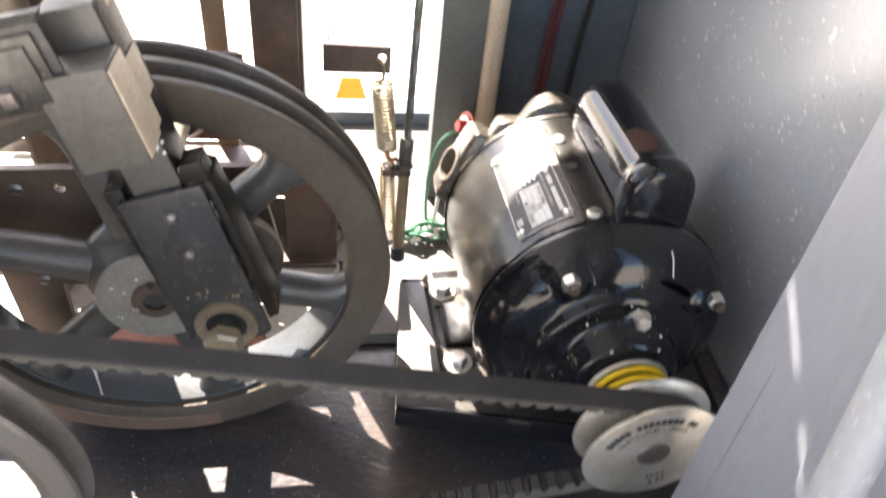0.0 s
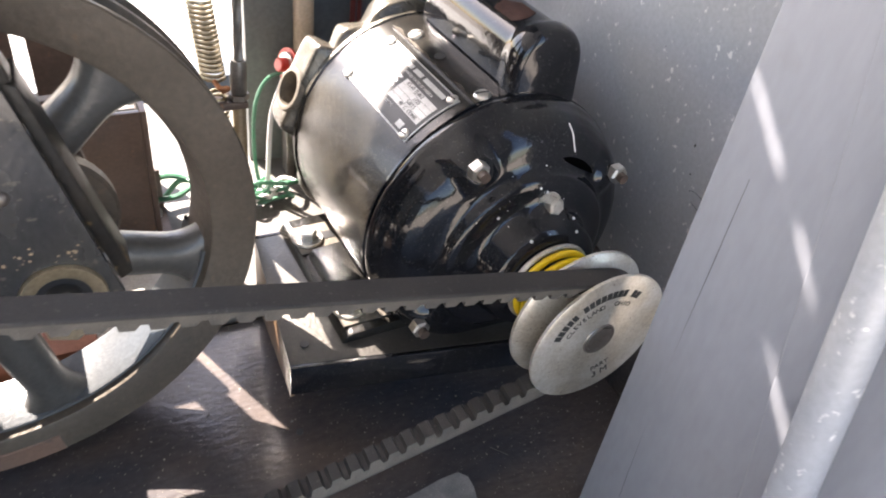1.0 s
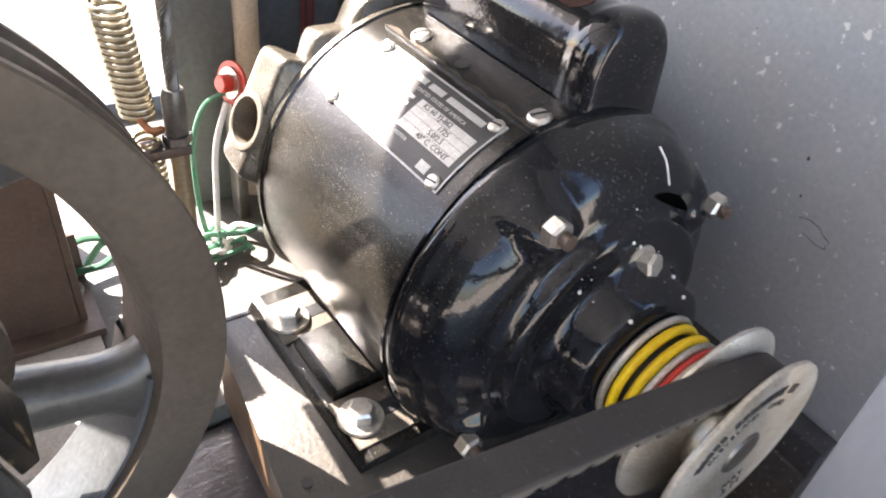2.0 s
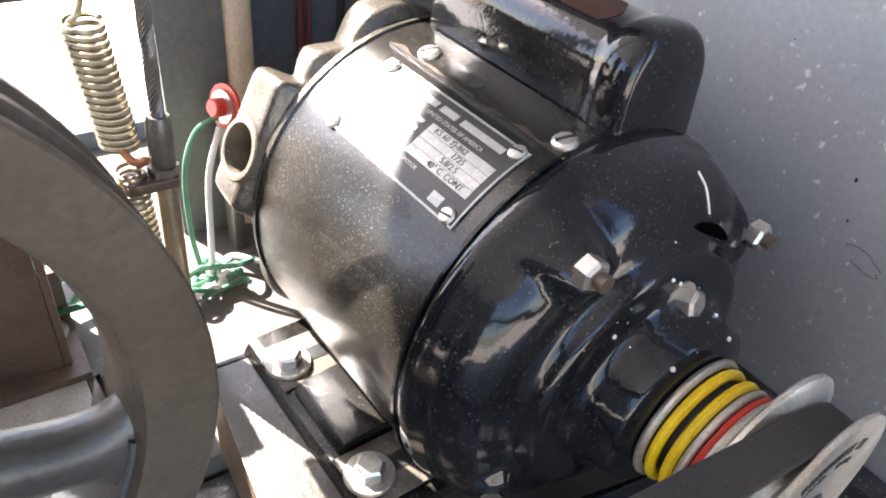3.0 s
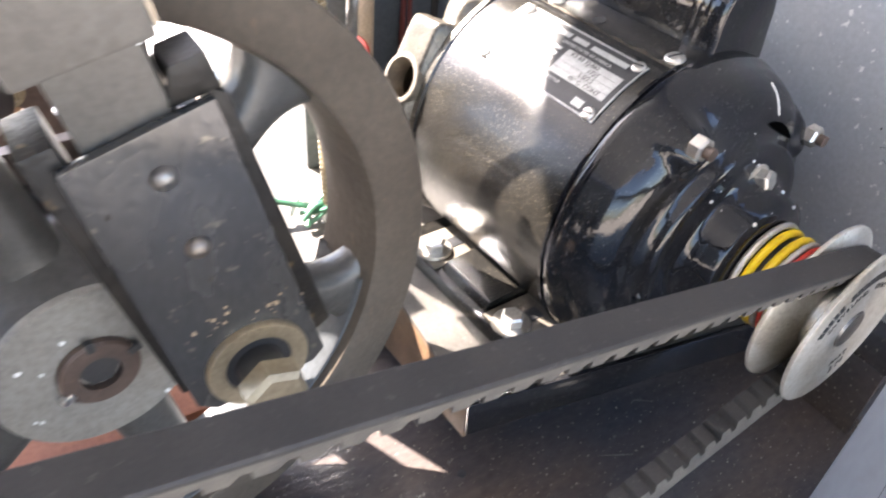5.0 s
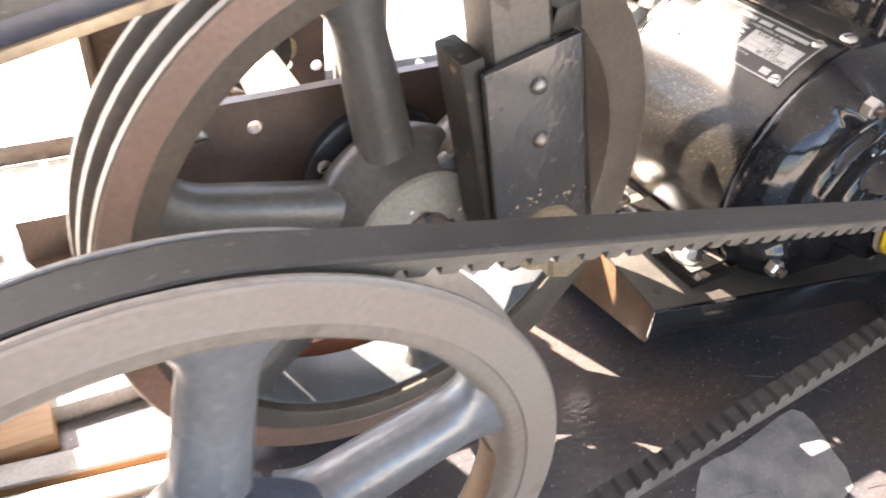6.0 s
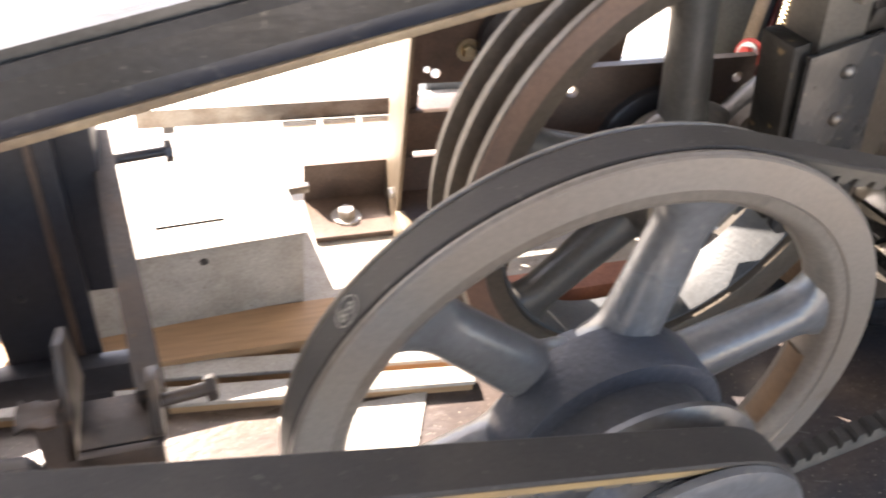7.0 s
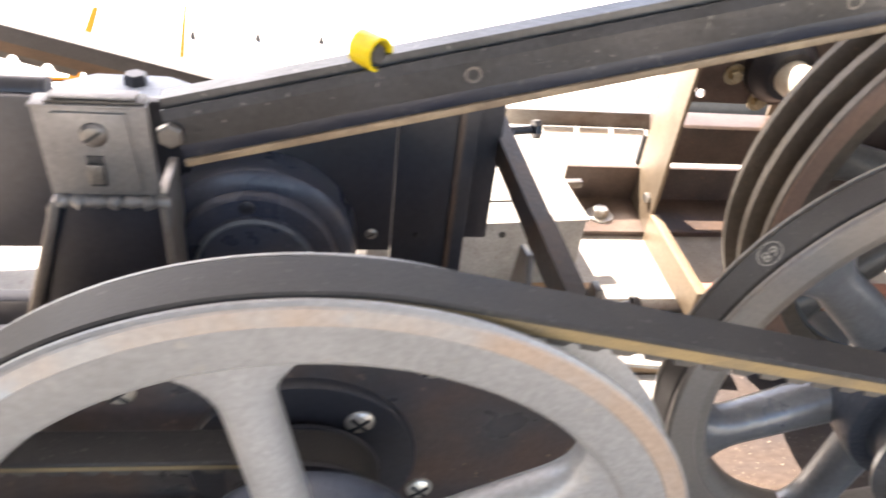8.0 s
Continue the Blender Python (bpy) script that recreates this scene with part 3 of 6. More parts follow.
part("collar", lathe(bmesh.new(), [(0.0075, 0.3585), (0.0135, 0.3585), (0.0145, 0.3595), (0.0145, 0.366), (0.0075, 0.366)], AC, 40), BROWN_STEEL, wheel_a, "steel taper bush with a hexagon socket")
bm = bmesh.new()
lathe(bm, [(0.0, 0.3612), (0.0074, 0.3612), (0.0074, 0.370), (0.0, 0.370)], AC, 6, False)
part("socket", bm, BLACK, wheel_a, "dark hexagon socket")
for a in (25, 95, 205):
    bm = boxed((0.0118, 0.3578, -0.0016), (0.0165, 0.3605, 0.0016), 0.0004, Matrix.Translation((AC[0], 0, AC[1])) @ Matrix.Rotation(radians(-a), 4, "Y"))
    part("key_notch", bm, STEEL if a == 205 else BLACK, wheel_a)
part("shaft", tube(bmesh.new(), [(AC[0], 0.405, AC[1]), (AC[0], 0.433, AC[1])], 0.0115, 24), OLD_STEEL, wheel_a)
PIN = (-0.0495, 0.1690)
part("crank_disc", lathe(bmesh.new(), [(0.0, 0.3665), (0.034, 0.3665), (0.036, 0.369), (0.036, 0.3765), (0.0, 0.3765)], (PIN[0] - 0.004, PIN[1] + 0.012), 56, False), DARK_CAST, wheel_a, "round cast disc carrying the crank pin")
part("crank_web", prism(bmesh.new(), [(-0.0900, 0.1960), (-0.0640, 0.2120), (-0.0440, 0.2080), (-0.0300, 0.1850), (-0.0330, 0.1550), (-0.0600, 0.1350)], 1, 0.3662, 0.3740, 0.002), INNER_BLUE, wheel_a, "blue-grey web from the hub to the pin")
part("crank_pin", lathe(bmesh.new(), [(0.0, 0.336), (0.011, 0.336), (0.011, 0.368), (0.0, 0.368)], PIN, 32, False), OLD_STEEL, wheel_a)

wheel_a.rotation_euler.z = radians(4.6)

# ---- crank arm (pitman) on the pin ----
arm = thing("crank_arm", (PIN[0], 0.335, PIN[1]), "dark steel crank arm hanging on the flywheel pin", "crank arm")


def plane_box(c, ang, along, across, y0, y1, bevel=0.001):
    """A box in the x-z plane, turned by ang, between two depths."""
    return boxed((along[0], y0, across[0]), (along[1], y1, across[1]), bevel, Matrix.Translation((c[0], 0, c[1])) @ Matrix.Rotation(-ang, 4, "Y"))


AX = math.atan2(0.1340, -0.0330)
fp = [(-0.0955, 0.2605), (-0.0525, 0.2735), (-0.0235, 0.163), (-0.028, 0.158), (-0.066, 0.152), (-0.0725, 0.157)]
part("face_plate", prism(bmesh.new(), fp, 1, 0.3295, 0.3335, 0.0008), ARM_STEEL, arm, "dark worn plate with two rivets and a washer")
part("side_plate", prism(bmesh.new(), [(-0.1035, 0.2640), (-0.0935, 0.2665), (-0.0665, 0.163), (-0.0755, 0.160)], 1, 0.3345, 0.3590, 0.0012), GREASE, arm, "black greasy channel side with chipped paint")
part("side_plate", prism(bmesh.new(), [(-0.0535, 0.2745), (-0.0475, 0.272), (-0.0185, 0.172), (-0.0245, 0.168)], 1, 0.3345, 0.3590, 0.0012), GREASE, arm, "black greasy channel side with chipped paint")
BAR = (-0.0470, 0.1660)
part("channel_end", prism(bmesh.new(), [(-0.0640, 0.2700), (-0.0625, 0.2820), (-0.0520, 0.2850), (-0.0485, 0.2735)], 1, 0.3347, 0.3500, 0.001), GREASE, arm, "black chipped end of the channel")
part("arm_bar", plane_box(BAR, AX, (0.072, 0.205), (-0.0095, 0.0165), 0.3350, 0.3600, 0.0012), ARM_BAR, arm, "square grey steel tube going up")
part("tube_side", plane_box(BAR, AX, (0.074, 0.204), (-0.0104, -0.0096), 0.3352, 0.3598, 0.0002), GREASE, arm, "black side of the tube")
part("top_block", plane_box(BAR, AX, (0.136, 0.186), (-0.0118, 0.0215), 0.3110, 0.3346, 0.0015), ARM_BAR, arm, "worn steel block bolted over the beam end")
part("block_side", plane_box(BAR, AX, (0.138, 0.184), (-0.0128, -0.0119), 0.3120, 0.3340, 0.0002), CREAM, arm, "cream paint on the block side")
for a0, a1, y0, y1 in ((0.094, 0.113, 0.3362, 0.3475), (0.138, 0.152, 0.3362, 0.3455), (0.152, 0.176, 0.3362, 0.3560)):
    part("painted_patch", plane_box(BAR, AX, (a0, a1), (-0.0110, -0.0105), y0, y1, 0.0002), CREAM, arm, "cream paint left on the side")
part("bearing_ring", lathe(bmesh.new(), [(0.0122, 0.3275), (0.0182, 0.3268), (0.0187, 0.328), (0.0187, 0.331), (0.0122, 0.331)], PIN, 48), BRASS, arm, "yellowed bearing washer")
part("bearing_seal", lathe(bmesh.new(), [(0.0, 0.3283), (0.0121, 0.3283), (0.0121, 0.331), (0.0, 0.331)], PIN, 40, False), BLACK, arm, "dark inner bearing seal")
part("bolt_shank", tube(bmesh.new(), [(PIN[0], 0.3285, PIN[1]), (PIN[0], 0.318, PIN[1])], 0.0085, 24), BLACK, arm, "dark shank of the pin bolt")
bolt(arm, (PIN[0], 0.3185, PIN[1]), (0, -1, 0), 0.0118, 0.0090, 0.0, BRASS, "pin_bolt", "large yellowed hexagon bolt head", 12)
for x, z in ((-0.0695, 0.2530), (-0.0635, 0.2265)):
    part("rivet", lathe(bmesh.new(), [(0.0, 0.3262), (0.0018, 0.3264), (0.0030, 0.3272), (0.0038, 0.3285), (0.0040, 0.3297), (0.0, 0.3297)], (x, z), 20, False), OLD_STEEL, arm, "worn round rivet", 60)

# ---- long connecting beam ----
B0, B1 = Vector((-0.600, 0.321, 0.2215)), Vector((-0.098, 0.321, 0.3510))
beam = thing("connecting_beam", B0, "long dark grey steel channel beam clamped at both ends", "beam")
bd = (B1 - B0).normalized()
BM = Matrix.Translation(B0) @ Matrix((bd, Vector((-bd.y, bd.x, 0)).normalized(), bd.cross(Vector((-bd.y, bd.x, 0)).normalized()))).transposed().to_4x4()
L = (B1 - B0).length
sec = [(-0.004, -0.0058), (-0.004, 0.0068), (-0.0012, 0.0106), (-0.0002, 0.0106), (0.0004, 0.0088), (0.0018, 0.0088), (0.0024, 0.0142), (0.012, 0.0142),
       (0.012, 0.0118), (0.003, 0.0112), (0.003, -0.0058)]
bm = prism(bmesh.new(), sec, 0, 0.022, L - 0.02)
bmesh.ops.transform(bm, matrix=BM, verts=bm.verts)
part("channel", bm, BAR_STEEL, beam, "dark channel with a slit along its top")
part("blue_strip", boxed((0.024, -0.0030, -0.0128), (L - 0.025, 0.0028, -0.0060), 0.0006, BM), BLUE_STRIP, beam, "blue-black strip under the channel")
part("lower_lip", boxed((0.024, -0.0042, -0.0166), (L - 0.03, 0.0120, -0.0129), 0.0008, BM), RUST_LIP, beam, "rust-tan lower lip")
for s in (0.155, 0.3215):
    bm = bmesh.new()
    lathe(bm, [(0.0026, -0.0044), (0.0038, -0.0044), (0.0038, -0.003), (0.0026, -0.003)], (0, 0), 28)
    bmesh.ops.transform(bm, matrix=BM @ Matrix.Translation((s, 0, 0.001)), verts=bm.verts)
    part("plugged_hole", bm, OLD_STEEL, beam)


def clamp(s, tilt, label, mat):
    """A stack of thin plates with two screws that grips one end of the beam."""
    at = BM @ Vector((s, 0, 0))
    ob = thing("beam_clamp", at - Vector((0, 0, 0.02)), label, "clamp", "beam clamps")
    m = Matrix.Translation(at) @ Matrix.Rotation(-tilt, 4, "Y")
    for i, (w, h, y) in enumerate(((0.026, 0.0215, -0.0062), (0.0215, 0.019, -0.0085), (0.017, 0.0165, -0.0105))):
        part("plate", boxed((-w, y, -h), (w, y + 0.0019, h * 0.86 - 0.002 * i), 0.0006, m), mat if i else BAR_STEEL, ob)
    for i in range(3):
        part("cap_plate", boxed((-0.026 + 0.002 * i, -0.0085 + 0.0016 * i, 0.0178 + 0.0013 * i), (0.026 + 0.001 * i, -0.0005, 0.0188 + 0.0013 * i), 0.0003, m), STAINED, ob)
    screw(ob, m @ Vector((-0.003, -0.0106, 0.008)), (0, -1, 0), 0.0055, 0.0026, OLD_STEEL, False, 35)
    part("slot_hole", boxed((-0.004, -0.0111, -0.0155), (0.004, -0.0103, -0.0045), 0.0004, m), BLACK, ob)
    part("tongue", boxed((-0.0034, -0.0128, -0.0145), (0.0034, -0.0109, -0.007), 0.0006, m), OLD_STEEL, ob, "bright tongue in the slot")
    return ob


low = thing("beam_clamp", (-0.606, 0.318, 0.197), "stack of thin steel clamp plates at the beam's low end", "clamp", "beam clamps")
for i, (x0, x1, xa, xb, z0, z1, y) in enumerate(((-0.6300, -0.5855, -0.6290, -0.5845, 0.1995, 0.2415, 0.3120), (-0.6225, -0.5935, -0.6205, -0.5905, 0.2025, 0.2395, 0.3105))):
    part("plate", prism(bmesh.new(), [(xa, z0), (xb, z0), (x1, z1), (x0, z1)], 1, y, y + (0.0052 if i == 0 else 0.0013), 0.0004), CLAMP_STEEL, low, "bent outer plate" if i == 0 else "smaller face plate")
for i, (x0, x1) in enumerate(((-0.6305, -0.5850), (-0.6245, -0.5860), (-0.6225, -0.5895))):
    part("cap_plate", boxed((x0, 0.3108 + 0.0015 * i, 0.2416 + 0.0013 * i), (x1, 0.3215, 0.2427 + 0.0013 * i), 0.0003), STAINED if i == 1 else CLAMP_STEEL, low)
screw(low, (-0.6070, 0.3106, 0.2300), (0, -1, 0), 0.0056, 0.0028, OLD_STEEL, False, 35)
part("slot_hole", boxed((-0.6118, 0.3099, 0.2050), (-0.6050, 0.3104, 0.2200), 0.0002), BLACK, low)
part("tongue", boxed((-0.6120, 0.3080, 0.2070), (-0.6052, 0.3098, 0.2165), 0.0008), OLD_STEEL, low, "bright tongue in the slot")
bm = tube(bmesh.new(), [(-0.6285 + 0.046 * k / 30, 0.3135 + 0.0008 * math.sin(k * 1.9), 0.1955 + 0.0006 * math.sin(k * 2.7)) for k in range(31)], [0.0034 + 0.0007 * math.sin(k * 1.3) for k in range(31)], 12)
part("weld_bead", bm, CLAMP_STEEL, low, "rough weld bead under the plates", 60)
clamp(L - 0.0270, 0.25, "stack of steel clamp plates at the crank arm", STAINED)
bolt(beam, BM @ Vector((0.0235, -0.0045, 0.001)), BM.to_3x3() @ Vector((0, -1, 0)), 0.0058, 0.004, 0.0, OLD_STEEL)

# yellow clip on the beam
tag = thing("yellow_clip", BM @ Vector((0.112, 0, 0.0142)), "bright yellow open plastic ring clip on the beam", "clip")
tc_ = BM @ Vector((0.113, 0.004, 0.0135))
bm = bmesh.new()
lathe(bm, [(0.0062, -0.006), (0.0075, -0.006), (0.0075, 0.006), (0.0062, 0.006)], (0, 0), 28, True, radians(-20), radians(300))
bmesh.ops.transform(bm, matrix=Matrix.Translation(tc_ + Vector((0, 0, 0.0035))) @ Matrix.Rotation(radians(42), 4, "Z"), verts=bm.verts)
part("ring", bm, YELLOW, tag)
bolt(tag, tc_ + Vector((-0.004, 0.004, 0.0035)), (0.67, -0.74, 0.0), 0.0050, 0.011, 0.0, OLD_STEEL)

# pillar under the low clamp
pil = thing("beam_pillar", (-0.61, 0.335, 0.0), "dark steel channel pillar under the beam's low end", "pillar")
part("web", prism(bmesh.new(), [(-0.690, 0.0), (-0.586, 0.0), (-0.586, 0.1955), (-0.6265, 0.1955)], 1, 0.3160, 0.3205, 0.0008), DARK_STEEL, pil, "dark painted web with white specks")
part("flange", boxed((-0.5858, 0.3120, 0.0), (-0.5815, 0.3440, 0.2010), 0.001), MACHINED_GREY, pil, "bare steel edge")
part("flange", prism(bmesh.new(), [(-0.7000, 0.0), (-0.6905, 0.0), (-0.6270, 0.1950), (-0.6315, 0.1950)], 1, 0.3120, 0.3440, 0.001), MACHINED_GREY, pil, "bare sloping steel edge")
part("seam", boxed((-0.641, 0.3285, 0.176), (-0.587, 0.334, 0.181), 0.002), OLD_STEEL, pil, "rough weld line")

# ---- middle spoked pulley with its small pulley ----
BC = (-0.2365, 0.1575)
wheel_b = thing("spoked_pulley", (BC[0], 0.245, BC[1]), "grey cast-iron V-belt pulley with six spokes", "pulley")
part("rim", lathe(bmesh.new(), rim_profile(0.1245, 0.2262, 0.2472, 0.1045, 1, 0.009, 0.002), BC, 128), RIM_TAN, wheel_b)
part("machined_ring", band(0.111, 0.1238, 0.2261, BC, 0.0008), MACHINED_GREY, wheel_b, "bare machined ring on the rim face")
for k in range(6):
    part("spoke", spoke(BC, radians(21 + 60 * k), 0.034, 0.1055, 0.2372, 0.024, 0.021, 0.0185, 0.018), GREY_CAST, wheel_b)
bm = lathe(bmesh.new(), [(0.1014, 0.2345), (0.1026, 0.2318), (0.1060, 0.2312), (0.1060, 0.2425), (0.1014, 0.2412)], BC, 24, True, radians(-20), radians(25))
bmesh.ops.holes_fill(bm, edges=[e for e in bm.edges if e.is_boundary])
part("rust_scale", bm, FLANGE_BROWN, wheel_b, "rust-brown scale on the inside of the rim")
part("hub", lathe(bmesh.new(), [(0.0, 0.2115), (0.0395, 0.2115), (0.0455, 0.213), (0.0465, 0.216), (0.0455, 0.235), (0.0310, 0.2400), (0.0290, 0.2520), (0.0, 0.2520)], BC, 64, False), BLUE_CAST, wheel_b, "stepped cast hub")
part("sleeve", lathe(bmesh.new(), [(0.0, 0.190), (0.0375, 0.190), (0.0385, 0.2120), (0.0, 0.2120)], BC, 64, False), BLUE_CAST, wheel_b, "dark round sleeve")
sp = part("small_pulley", lathe(bmesh.new(), [(0.0, 0.164), (0.042, 0.164), (0.0465, 0.1655), (0.047, 0.168), (0.036, 0.1745), (0.036, 0.186), (0.047, 0.1925), (0.0465, 0.195), (0.0, 0.195)], BC, 72, False), GREY_CAST, wheel_b)
part("face_disc", lathe(bmesh.new(), [(0.0, 0.1628), (0.024, 0.1628), (0.025, 0.164), (0.0, 0.1642)], BC, 48, False), OLD_STEEL, sp)
part("shaft", tube(bmesh.new(), [(BC[0], 0.156, BC[1]), (BC[0], 0.262, BC[1])], 0.0125, 28), OLD_STEEL, wheel_b)


# ---- front spoked pulley ----
CC = (-0.5168, 0.1400)
wheel_c = thing("spoked_pulley", (CC[0], 0.18, CC[1]), "grey cast-iron V-belt pulley with five spokes and rusty rim", "pulley")
part("rim", lathe(bmesh.new(), rim_profile(0.1326, 0.1560, 0.1770, 0.1102, 1, 0.009, 0.002), CC, 128), PALE_CAST, wheel_c)
part("worn_ring", band(0.1252, 0.1318, 0.1559, CC, 0.0006), RING_WEAR, wheel_c, "orange-brown worn ring on the rim face")
for k in range(5):
    part("spoke", spoke(CC, radians(100 + 72 * k), 0.030, 0.1112, 0.1650, 0.0165, 0.017, 0.0160, 0.026), PALE_CAST, wheel_c)
part("hub", lathe(bmesh.new(), [(0.0, 0.1575), (0.036, 0.1575), (0.041, 0.1590), (0.043, 0.1615), (0.043, 0.1725), (0.040, 0.1775), (0.0, 0.1775)], CC, 56, False), BLUE_CAST, wheel_c)
DC = (-0.5200, 0.1310)
part("inner_pulley", lathe(bmesh.new(), [(0.0, 0.192), (0.028, 0.192), (0.031, 0.1935), (0.031, 0.195), (0.023, 0.199), (0.023, 0.207), (0.031, 0.211), (0.031, 0.2125), (0.0, 0.2125)], DC, 56, False), DARK_STEEL, wheel_c)
part("shaft", tube(bmesh.new(), [(CC[0], 0.140, CC[1]), (CC[0], 0.222, CC[1])], 0.012, 28), DARK_STEEL, wheel_c)

# ---- belts ----
MC = (0.1985, 0.139)
b1 = belt("motor_belt", BC, 0.1245, (0.2024, 0.1392), 0.0358, 0.2367, 0.2558, "black notched V-belt from the motor to the spoked pulley", 0.0140, 0.0098, 0.0090)
b2 = belt("cross_belt", CC, 0.1334, BC, 0.0475, 0.1664, 0.1760, "black notched V-belt between the two spoked pulleys", notch=0.78, flank=FLANK_TAN)
b3 = belt("lower_belt", DC, 0.0308, (-0.95, 0.14), 0.035, 0.2030, 0.2030, "black notched V-belt on the inner pulley", flank=FLANK_TAN)
b4 = belt("feed_belt", (-1.2, 0.208), 0.090, (-0.54, 0.097), 0.040, 0.55, 0.55, "tan notched belt running behind the machine frame", 0.024, 0.018, 0.026, 0.022, 0.82, FEED_GREY, FEED_TAN, 0.0115, 6)
a68 = math.atan2(0.236 - BC[1], -0.352 - BC[0])
out68 = Vector((math.cos(a68), 0, math.sin(a68)))
m68 = Matrix.Translation(Vector((BC[0], 0.2367, BC[1])) + out68 * 0.12455)
m68 = m68 @ Matrix((Vector((0, 1, 0)).cross(out68), Vector((0, 1, 0)), out68)).transposed().to_4x4()
letters("68", 0.0075, DULL_PRINT, "printed_number", b1, m68 @ pose(0, 0, 0, 0, 0, 180), "pale printed size number")
bm = bmesh.new()
lathe(bm, [(0.0050, -0.00005), (0.0055, -0.00005), (0.0055, 0.00012), (0.0050, 0.00012)], (0, 0), 32)
bmesh.ops.transform(bm, matrix=m68 @ pose(0, 0, 0, 90, 0, 0), verts=bm.verts)
part("printed_ring", bm, DULL_PRINT, b1)

# ---- dark plate and bearing behind the front pulley ----
mount = thing("bearing_plate", (-0.52, 0.221, 0.0), "dark steel mounting plate with a round flange bearing", "plate")
part("plate", prism(bmesh.new(), [(-0.70, 0.0), (-0.392, 0.0), (-0.392, 0.125), (-0.434, 0.198), (-0.70, 0.203)], 1, 0.2220, 0.2270, 0.0015), SCRATCHED, mount, "dark scratched plate")
part("flange", lathe(bmesh.new(), [(0.014, 0.2135), (0.0165, 0.2135), (0.0195, 0.2165), (0.0455, 0.2175), (0.0465, 0.219), (0.0465, 0.2225), (0.014, 0.2225)], DC, 64), DARK_STEEL, mount, "black round bearing flange")
for x, z, yy in ((-0.4980, 0.157, 0.2172), (-0.587, 0.172, 0.2215), (-0.4705, 0.183, 0.2215), (-0.4700, 0.106, 0.2215)):
    screw(mount, (x, yy + 0.0006, z), (0, -1, 0), 0.0062, 0.003, ALUMINIUM, True, 40)
part("slot", boxed((-0.4880, 0.2212, 0.1835), (-0.4790, 0.2225, 0.1865)), BLACK, mount)

# ---- dark drum and frames at the far left ----
drum = thing("drive_drum", (-0.542, 0.35, 0.138), "dark blue-black stepped belt drum", "drum")
RC = (-0.5475, 0.1415)
part("body", lathe(bmesh.new(), [(0.0, 0.3325), (0.0285, 0.3325), (0.0300, 0.3335), (0.0310, 0.3365), (0.0400, 0.3370), (0.0415, 0.3385), (0.0425, 0.342), (0.0500, 0.3435), (0.0520, 0.3455), (0.0525, 0.349), (0.0525, 0.3645), (0.0, 0.3645)], RC, 80, False), BLUE_BLACK, drum)
part("step_ring", lathe(bmesh.new(), [(0.0282, 0.3324), (0.0294, 0.3322), (0.0306, 0.334), (0.0294, 0.336)], RC, 64), BLUE_PAINT, drum, "paler ring on the step edge")
screw(drum, (-0.5505, 0.3368, 0.1770), (0, -1, 0), 0.004, 0.0015, DARK_STEEL, False)
rear = thing("machine_frame", (-0.56, 0.42, 0.0), "tall dark steel machine frame of plates and posts", "frame")
part("panel", boxed((-0.85, 0.365, 0.130), (-0.4755, 0.371, 0.2185), 0.001), DARK_STEEL, rear, "dark panel with a bolt")
part("panel_leg", boxed((-0.4752, 0.365, 0.012), (-0.433, 0.371, 0.240), 0.001), DARK_STEEL, rear)
part("post", boxed((-0.4425, 0.3715, 0.135), (-0.4185, 0.401, 0.238), 0.0015), DARK_STEEL, rear, "dark square post")
part("post_edge", boxed((-0.4438, 0.3625, 0.075), (-0.4408, 0.3648, 0.242), 0.0004), BROWN_STEEL, rear, "brown folded edge")
part("top_rail", tube(bmesh.new(), [(-0.85, 0.377, 0.2165), (-0.645, 0.377, 0.2165)], 0.0070, 16), DARK_STEEL, rear, "dark round top rail")
part("blue_plate", prism(bmesh.new(), [(-0.660, 0.374), (-0.655, 0.425), (-0.640, 0.436), (-0.600, 0.436), (-0.588, 0.426), (-0.540, 0.420), (-0.50, 0.374)], 2, 0.1955, 0.1995, 0.0012), PALE_BLUE, rear, "pale blue-grey top plate")
bolt(rear, (-0.6165, 0.425, 0.1995), (0, 0, 1), 0.0065, 0.006, 0.0, DARK_STEEL)
screw(rear, (-0.4865, 0.365, 0.142), (0, -1, 0), 0.0034, 0.002, STEEL, False)
screw(rear, (-0.4610, 0.365, 0.141), (0, -1, 0), 0.002, 0.001, BLACK, False)
part("base_channel", boxed((-0.75, 0.352, 0.084), (-0.408, 0.3625, 0.103), 0.0015), DARK_STEEL, rear, "dark base channel")
part("base_block", boxed((-0.75, 0.346, 0.0), (-0.60, 0.3625, 0.082)), BROWN_STEEL, rear)
tens = thing("tension_bracket", (-0.41, 0.30, 0.20), "rusty steel belt-tension bracket reaching out from the frame", "bracket")
p0, p1 = Vector((-0.4190, 0.4005, 0.1990)), Vector((-0.4020, 0.256, 0.1770))
bm = bmesh.new()
for s_, e_, h_ in ((0, 0.62, 0.0075), (0.62, 1, 0.0085)):
    a_, b_ = p0.lerp(p1, s_), p0.lerp(p1, e_)
    vs = [bm.verts.new(q + Vector((dx, 0, dz))) for q in (a_, b_) for dx, dz in ((-0.0048, -h_), (0.0048, -h_), (0.0048, h_), (-0.0048, h_))]
    for f_ in ((0, 1, 2, 3), (7, 6, 5, 4), (0, 4, 5, 1), (1, 5, 6, 2), (2, 6, 7, 3), (3, 7, 4, 0)):
        bm.faces.new([vs[n_] for n_ in f_])
part("side_bar", bm, DARK_RUST, tens, "flat bar with rust at its end")
